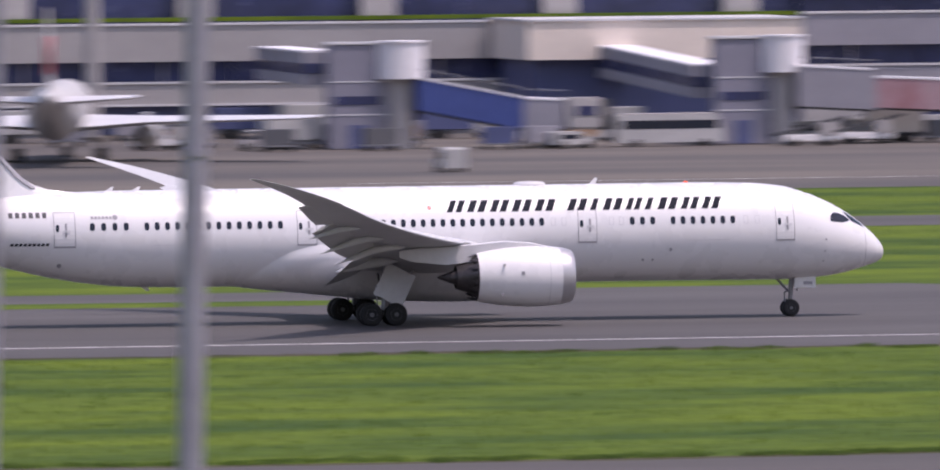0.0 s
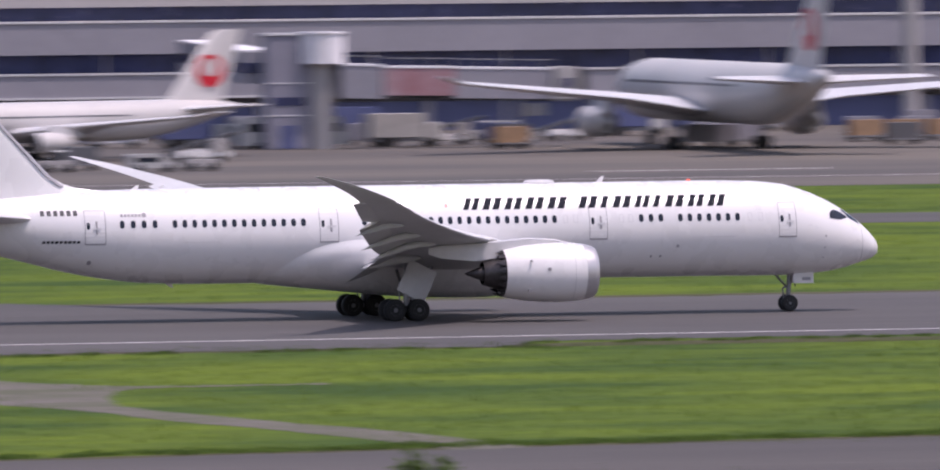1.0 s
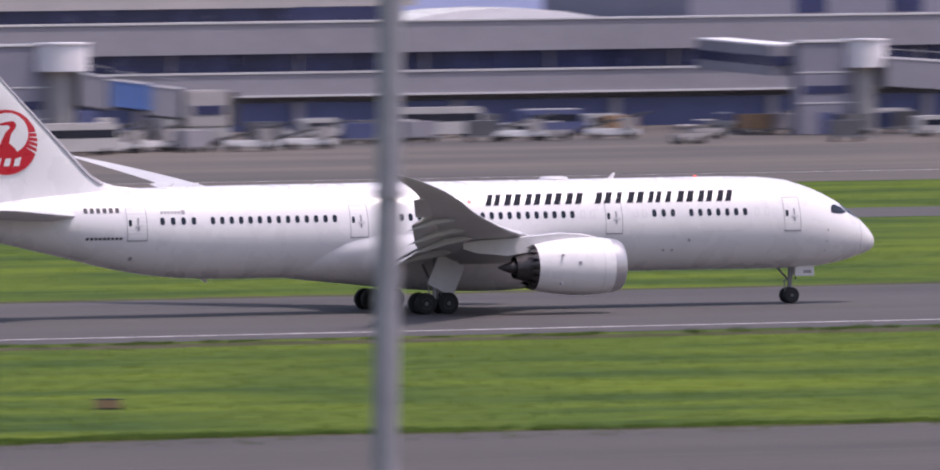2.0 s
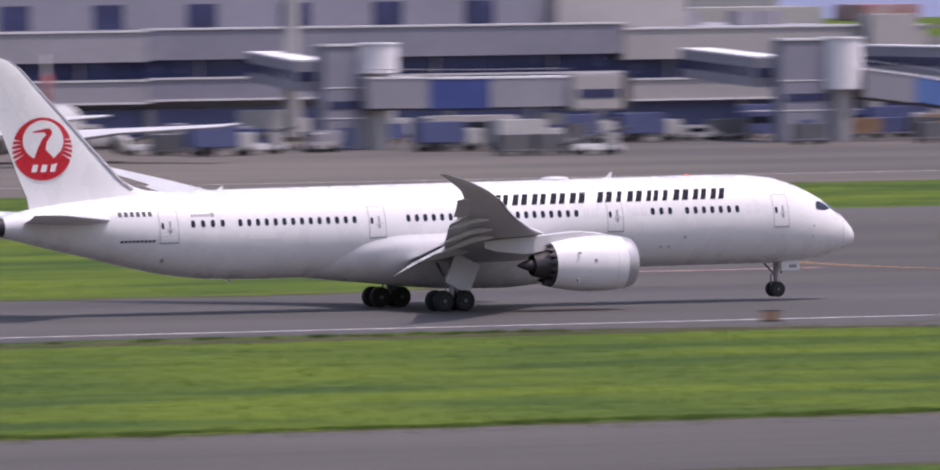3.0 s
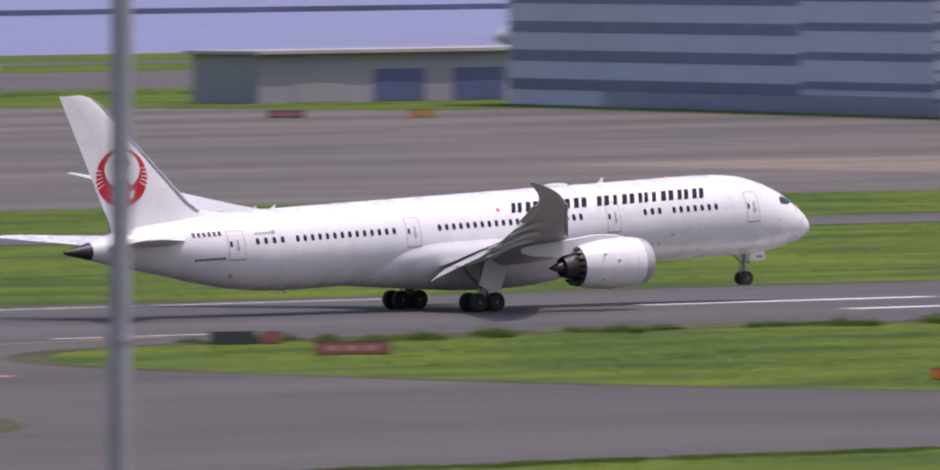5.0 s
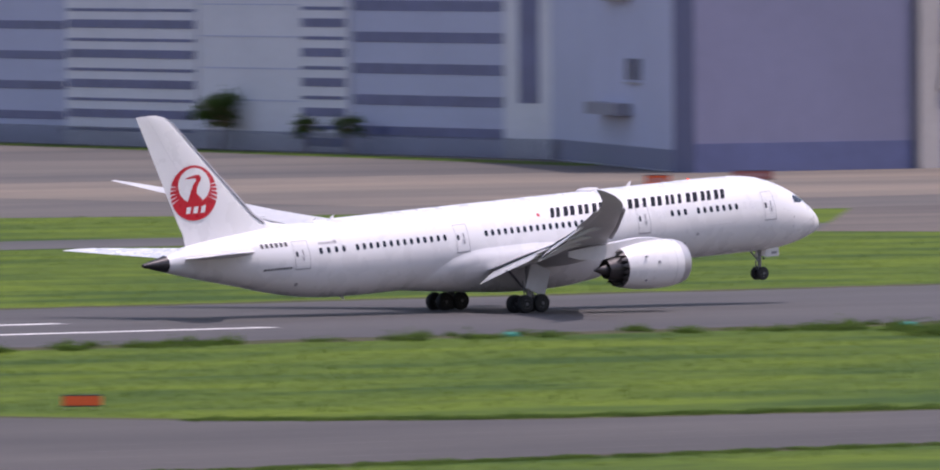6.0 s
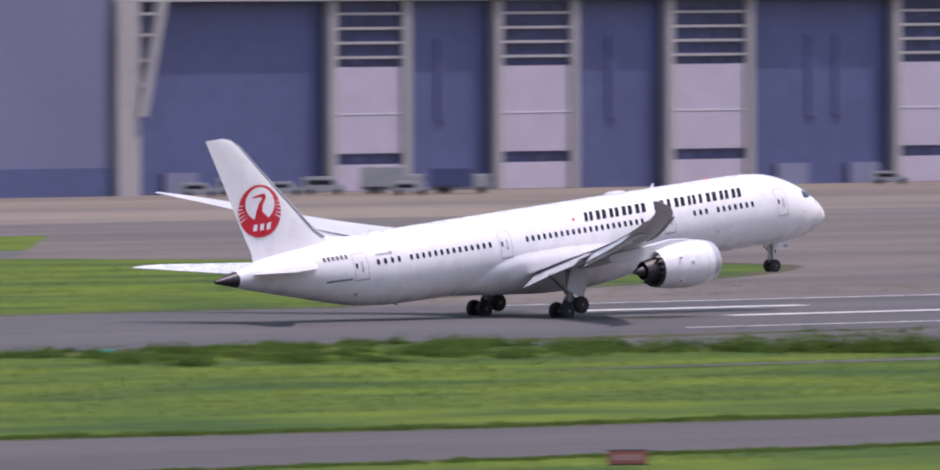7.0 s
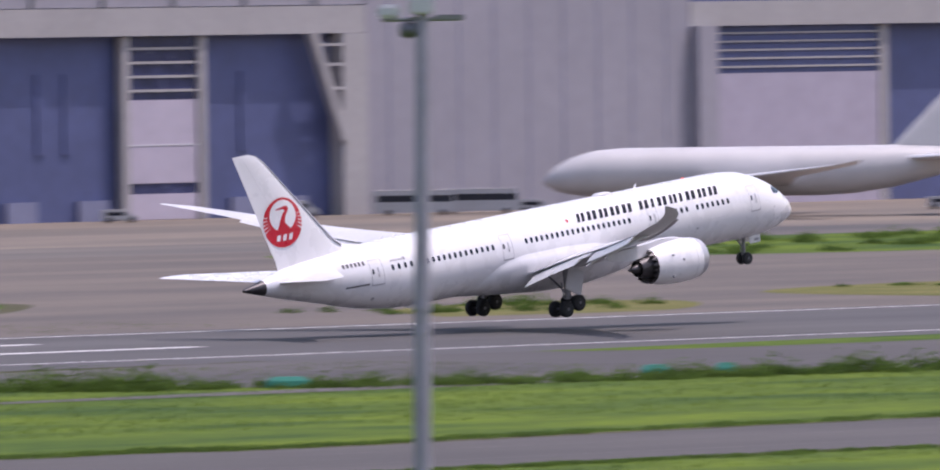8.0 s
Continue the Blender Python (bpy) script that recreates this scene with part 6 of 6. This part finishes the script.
def door_panel(parent, x0, x1, y=0.3):
    d = part("door_panel", box(bmesh.new(), x0 + 1.3, x1 - 1.3, y, y + 0.5, 4.2, 14.6, 0.05), LILAC, parent, "pale lilac sliding door leaf")
    part("lower_leaf", box(bmesh.new(), x0 + 1.3, x1 - 1.3, y, y + 0.5, LOW + 0.05, 2.9, 0.05), LILAC, d)
    part("window_strip", boxes((x0 + 1.3, x1 - 1.3, y + 0.15, y + 0.45, 2.9, 4.2)), BANDGLASS, d, "dark window strip")
    for xx in (x0, x1 - 1.2):
        part("frame_post", box(bmesh.new(), xx, xx + 1.2, y - 0.4, y + 0.8, LOW, 22.5, 0.06), FACADE, d, "pale frame post")
    # a dark sheet fills the opening in place of its shade
    part("upper_grille", boxes((x0 + 1.3, x1 - 1.3, y + 0.2, y + 0.5, 14.65, 22.5)), BANDGLASS, d, "dark sheet for the shade of the upper opening")
    for k in range(4):
        z = 15.6 + k * 1.75
        part("grille_bar", boxes((x0 + 1.2, x1 - 1.2, y - 0.1, y + 0.2, z, z + 0.32)), FACADE, d, "pale horizontal bar")
    part("rail", boxes((x0 + 1.3, x1 - 1.3, y - 0.06, y, 8.9, 9.05)), LIGHTGREY, d)


for x0, x1 in ((1034.7, 1047.6), (1061.0, 1074.5), (1088.8, 1103.2), (1126.6, 1140.9)):
    door_panel(hang, x0, x1)
for x in (1053, 1080.5, 1113.5, 1118, 1148):
    # columns take the wall's dark blue as if in shade
    slab("inner_column", x, x + 1.1, 1.3, 1.6, 8, 18, BLUEWALL, hang, "inner column, dimmed in colour for the shade")
for x in (1010, 1020, 1108, 1120, 1146, 1154):
    slab("inner_rack", x, x + 5, 0.9, 1.55, LOW, 2.2, HANGAR, hang, "dim equipment rack")
hang2 = thing("hangar", "plain grey hangar wall beside an open bay", "hangar", "hangars at the far end", m=ROW)
slab("wall", 1168.2, 1226, -0.5, 90, LOW, 34, HANGAR2, hang2, "warm grey cladding")
for k in range(9):
    slab("cladding_joint", 1172 + k * 6.2, 1172.12 + k * 6.2, -0.56, -0.5, LOW, 34, HANGAR, hang2)
# the open bay's shade is a dark blue wall
slab("bay_back", 1226.1, 1330, 1.6, 90, LOW, 34, BLUEWALL, hang2, "dark blue wall for the shade in the bay")
slab("bay_header", 1226.1, 1330, -0.6, 1.5, 22.8, 26, FACADE, hang2, "pale header beam")
slab("bay_post", 1226.1, 1229.6, -2.2, 0, LOW, 22.8, HANGAR2, hang2)
slab("bay_leaf", 1229.8, 1262, 0.3, 0.8, LOW, 16.6, DIMLILAC, hang2, "wide lilac door leaf")
slab("bay_leaf_frame", 1262.1, 1263.5, 0.1, 1.0, LOW, 22.7, FACADE, hang2)
slab("bay_grille", 1229.8, 1262, 0.5, 0.9, 16.65, 22.7, BLUEWALL, hang2, "dark sheet for the shade of the upper opening")
for k in range(5):
    slab("grille_bar", 1229.8, 1262, 0.2, 0.5, 17.3 + k * 1.1, 17.55 + k * 1.1, FACADE, hang2, "pale horizontal bar")

# offices in a row behind, along the side of the hangar
e = Vector((60, 265, 0)).normalized()
nrm = Vector((-e.y, e.x, 0))
ROT = math.degrees(math.atan2(e.y, e.x))


def side_at(y):
    """A place on the row's front, at the distance y across the field."""
    return 985 + (y - 1225) * 60 / 265


def office(y0, y1, name, label, wallmat, bands, set_out=0.0, height=30, depth=30):
    """A block whose front runs along the row; bands: rows of (z0, z1, material, out)."""
    a, b = (Vector((*q, 0)) if isinstance(q, tuple) else Vector((side_at(q), q, 0)) for q in (y0, y1))
    L = (b - a).length
    ob = thing(name, label, "building", "buildings beside the hangar", m=Matrix.Translation(a) @ Matrix.Rotation(math.atan2(b.y - a.y, b.x - a.x), 4, "Z"))
    part("wall", box(bmesh.new(), 0.05, L - 0.05, -depth, set_out, 0, height, 0.05), wallmat, ob)
    for z0, z1, m, out, nm in bands:
        n = max(1, round(L / 9)) if nm == "window" else 1
        for k in range(n):
            u0, u1 = 0.6 + (L - 1.2) * k / n, 0.6 + (L - 1.2) * (k + 1) / n - (0.12 if n > 1 else 0)
            if nm == "slot":
                u0, u1 = L * 0.36, L * 0.72
            part(nm, boxes((u0, u1, set_out - 0.2, set_out + out, z0, z1)), m, ob)
    return ob


floors = [2.2 + 4.1 * k for k in range(7)]
office((955.2, 1212.6), (998.3, 1291.5), "workshop_building", "plain blue-grey workshop with a small square window", OFFGREY, [(0.2, 2.6, HANGAR, 0.08, "dado")], depth=1.5)
w = part("window", boxes((23.0, 33.5, -0.2, 0.09, 10.4, 12.9)), BANDGLASS, bpy.data.objects["workshop_building"], "small square window")
part("window_sill", boxes((24.0, 33.5, 0.0, 0.3, 9.9, 10.15)), FACADE, bpy.data.objects["workshop_building"])
part("canopy", boxes((30, 52, 0.0, 2.0, 6.2, 7.6)), FACADE2, bpy.data.objects["workshop_building"], "flat entrance canopy")
part("high_vent", boxes((30, 48, 0.0, 0.8, 19.6, 20.8)), FACADE, bpy.data.objects["workshop_building"])
office(1291.5, 1307.5, "stair_block", "pale stair block with a tall dark slot", OFFWHITE, [(6.8, 30, OFFGLASS, 0.06, "slot")], 0.4)
office(1307.5, 1353, "office_building", "blue-grey office block with dim window bands", OFFGREY, [(2.2 + 3.95 * k, 3.5 + 3.95 * k, OFFGLASS, 0.06, "window") for k in range(7)])
office(1353, 1367.5, "stair_tower", "white and dark striped narrow office block", OFFWHITE, [(0.75 + 3.78 * k, 1.85 + 3.78 * k, OFFGLASS, 0.06, "window") for k in range(8)] + [(2.9 + 3.78 * k, 3.35 + 3.78 * k, OFFGLASS, 0.05, "window") for k in range(7)], 0.6)
office(1367.5, 1400, "service_tower", "tall pale rounded service tower", OFFWHITE, [(z, z + 0.15, OFFGREY, 0.05, "joint") for z in floors], 0.2)
office(1400, 1442.5, "office_building", "white office block with dark window bands", OFFWHITE, [(3.65 + 3.93 * k, 4.75 + 3.93 * k, OFFGLASS, 0.08, "window") for k in range(6)] + [(1.9 + 3.93 * k, 2.3 + 3.93 * k, OFFGLASS, 0.06, "window") for k in range(7)], 0.5)
office(1442.5, 1490, "office_building", "lilac office block with thin window bands", OFFGREY, [(3.2 + 4.0 * k, 4.3 + 4.0 * k, OFFGLASS, 0.06, "window") for k in range(6)])
office(1490, 1600, "office_building", "blue-grey office block with square windows", OFFGREY, [(z, z + 1.6, OFFGLASS, 0.06, "window") for z in floors], -1)
# fence and strip of grass before them
p0, p1 = (side_at(1256) - 14, 1256), (side_at(1560) - 8, 1560)
ribbon("grass_strip", [p0, (side_at(1400) - 9, 1400), p1], 7.5, 0.05, GRASS, "thin grass strip before the offices", "grass")
fence = thing("fence", "grey mesh fence before the office row", "fence", m=Matrix.Translation((side_at(1256) - 4, 1256, 0)) @ Matrix.Rotation(radians(ROT), 4, "Z"))
for k in range(50):
    part("post", rod(bmesh.new(), (k * 6.2, 0, 0), (k * 6.2, 0, 2.6), 0.06, n=6), STEEL, fence)
MESHF = mat("fence_mesh_grey", (0.17, 0.17, 0.22), 0.7, vary=0.15, scale=1.0)
bm = bmesh.new()
for k in range(26):
    box(bm, 0, 304, -0.012, 0.012, 0.05 + k * 0.098, 0.105 + k * 0.098)
part("wire_mesh", bm, MESHF, fence)


def tree(x, y, h, r):
    ob = thing("tree", "round dark green tree beside the offices", "tree", "trees by the offices", m=pose(x, y, 0))
    bm = bmesh.new()
    rod(bm, (0, 0, 0), (0.1, 0, h * 0.45), 0.28, 0.18, 10)
    for k in range(6):
        a = k * 1.05
        rod(bm, (0.08, 0, h * (0.3 + 0.03 * k)), (r * 0.6 * math.cos(a), r * 0.6 * math.sin(a), h * (0.6 + 0.04 * k)), 0.1, 0.04, 6)
    part("trunk", bm, TANDECK, ob, "brown trunk with limbs")
    rng = np.random.default_rng(int(x))
    verts, faces = [], []
    for k in range(16):
        a, u = rng.uniform(0, math.tau), rng.uniform(0, 0.75)
        clump(verts, faces, rng, (r * u * math.cos(a), r * u * math.sin(a), h * rng.uniform(0.3, 0.72)), r * 0.5, h * 0.26, 110)
    me = bpy.data.meshes.new("crown")
    me.from_pydata(verts, [], faces)
    me.materials.append(BUSH)
    c = new("crown", me)
    c.parent = ob
    return ob


tree(side_at(1387) - 3, 1387, 8.8, 4.8)
tree(side_at(1392) - 3, 1391, 8.0, 4.2)
tree(side_at(1364) - 3, 1362, 5.2, 2.2)
tree(side_at(1351) - 3, 1349, 5.4, 2.2)

# ---- beyond the apron: shed, far strips, mound, far block, opposite shore ----
bar("far_taxiway", 560, 1900, 1800, 1990, ASPHALT, "far grey taxiway", "taxiway", 0.03)
bar("far_taxiway", 560, 1900, 2090, 2130, ASPHALT, "far grey strip", "taxiway", 0.03)
shrubs("far_hedge", [(850 + k * 5.2, 1742 + rs.uniform(-3, 3), 3.2, 0.9) for k in range(70)], "low dark hedge beyond the apron", 40)
shed = thing("cargo_shed", "long low grey shed with a bright roof edge", "shed", m=pose(1054, 1640, 0))
slab("wall", 0, 260, 0, 18, 0, 7.2, FACADE2, shed, "grey shed wall")
slab("roof", -1, 261, -1.2, 19, 7.2, 7.7, FACADE, shed, "pale flat roof")
for k in range(18):
    slab("roller_door", 6 + k * 14, 15 + k * 14, -0.1, 0.05, 0.1, 4.8, BLUEWALL if k % 3 else FACADE2, shed)
far = thing("far_building", "hazy grey building block beyond the apron", "building", m=pose(990, 1800, 0))
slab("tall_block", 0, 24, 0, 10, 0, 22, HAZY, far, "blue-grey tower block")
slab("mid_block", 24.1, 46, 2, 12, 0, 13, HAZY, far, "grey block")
for k in range(4):
    slab("roof_plant", 20 + k * 6, 25 + k * 6, 0, 6, 13.1 - 0.1 * k, 14.6, FACADE, far, "pale rooftop machinery")
    slab("window_band", 25, 45, 1.9, 2.1, 2.0 + k * 2.7, 3.0 + k * 2.7, HANGAR, far)
slab("annex", 48, 58, 4, 20, 0, 3.6, FACADE, far, "pale annex")
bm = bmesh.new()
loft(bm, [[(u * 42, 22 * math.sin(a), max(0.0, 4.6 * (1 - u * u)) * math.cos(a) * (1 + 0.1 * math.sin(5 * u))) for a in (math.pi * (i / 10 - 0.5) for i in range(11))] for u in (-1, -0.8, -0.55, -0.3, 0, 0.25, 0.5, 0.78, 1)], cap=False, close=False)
mound = part("mound", bm, HAZEGRASS, None, "", True)
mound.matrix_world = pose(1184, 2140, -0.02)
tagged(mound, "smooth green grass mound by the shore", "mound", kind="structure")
for k, (x, y, w, h, m) in enumerate(((1112, 2200, 12, 3, BANNER), (1010, 2120, 12, 8, FACADE2), (1035, 2100, 26, 4, FACADE), (930, 2000, 40, 4, FACADE2), (985, 2060, 30, 5, FACADE), (1070, 2180, 18, 6, FACADE2))):
    ob = part("shore_hut", box(bmesh.new(), -w / 2, w / 2, -6, 6, 0, h, 0.2), m)
    ob.matrix_world = pose(x, y, 0)
    tagged(ob, "low hazy service hut near the shore", "hut", "huts near the shore")
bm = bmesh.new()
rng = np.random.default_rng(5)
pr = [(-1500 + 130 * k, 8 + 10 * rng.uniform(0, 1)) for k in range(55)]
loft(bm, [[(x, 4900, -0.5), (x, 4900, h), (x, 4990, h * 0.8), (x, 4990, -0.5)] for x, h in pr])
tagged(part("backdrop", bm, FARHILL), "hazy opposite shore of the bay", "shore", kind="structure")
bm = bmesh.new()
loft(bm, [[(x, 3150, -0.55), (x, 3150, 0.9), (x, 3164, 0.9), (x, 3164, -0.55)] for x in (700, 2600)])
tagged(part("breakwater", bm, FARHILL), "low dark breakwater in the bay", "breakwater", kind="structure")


# ---- what moves: seconds, metres along the runway, height, pitch ----
PITCH = [(0.0, 0.05), (1.5, 0.05), (2.25, 0.08), (2.75, 0.38), (3.0, 0.55), (3.5, 1.05), (4.0, 1.55), (4.5, 2.03), (5.0, 2.6), (5.5, 3.25), (6.0, 4.0), (6.5, 4.95), (7.0, 5.95), (7.5, 6.78), (7.75, 7.0), (8.0, 7.03)]
CLIMB = [(0.0, 0.0), (6.0, 0.0), (6.5, 0.1), (7.0, 0.34), (7.25, 0.58), (7.5, 0.92), (7.75, 1.3), (8.0, 1.72)]
STRUT = [(0.0, 0.0), (6.0, 0.0), (6.5, 0.1), (7.0, 0.3), (7.5, 0.36), (8.0, 0.36)]
FLEX = [(0.0, 0.4), (2.5, 0.5), (3.5, 1.0), (4.5, 1.6), (6.0, 2.45), (7.0, 2.6), (8.0, 2.5)]


def roll_out(t):
    """Seconds, metres along the runway, height of the wheels, pitch."""
    u = (t - 4) / 4
    return t, 441.29 + 313.39 * u + 15.6 * u * u - 0.92 * u ** 3 - 1.63 * u ** 4, smooth_row(CLIMB, t)[0], smooth_row(PITCH, t)[0]


ROLL_OUT = [roll_out(k / 10) for k in range(81)]
BOGIE_TILT = [(0.0, 0), (5.5, 0), (6.0, 2), (6.25, 7), (6.5, 14), (7.0, 18), (8.0, 20)]


def motions():
    axle = Matrix.Translation((0, 0, 0.68))
    rows = [(t, Matrix.Translation((x, 786.23, z + 0.68)) @ pose(0, 0, 0, 0, -p, 0) @ Matrix.Translation((0, 0, -0.68))) for t, x, z, p in ROLL_OUT]
    walk(airliner, rows)
    pitch = [(t, p) for t, x, z, p in ROLL_OUT]
    for bg, side in bogies:
        out = []
        for t, p in pitch:
            tilt = np.interp(t, [b[0] for b in BOGIE_TILT], [b[1] for b in BOGIE_TILT])
            drop = smooth_row(STRUT, t)[0]
            out.append((t, pose(0, side * 4.9, 0.68 - drop + 0.2 * math.sin(radians(tilt)), 0, p - tilt, 0)))
        walk(bg, out)

    for wg, side in wings:
        root = Matrix.Translation((0, side * 2.9, 3.8))
        walk(wg, [(t, root @ pose(0, 0, 0, side * smooth_row(FLEX, t)[0], 0, 0) @ root.inverted()) for t in (k / 4 * 0.8 for k in range(41))])


motions()
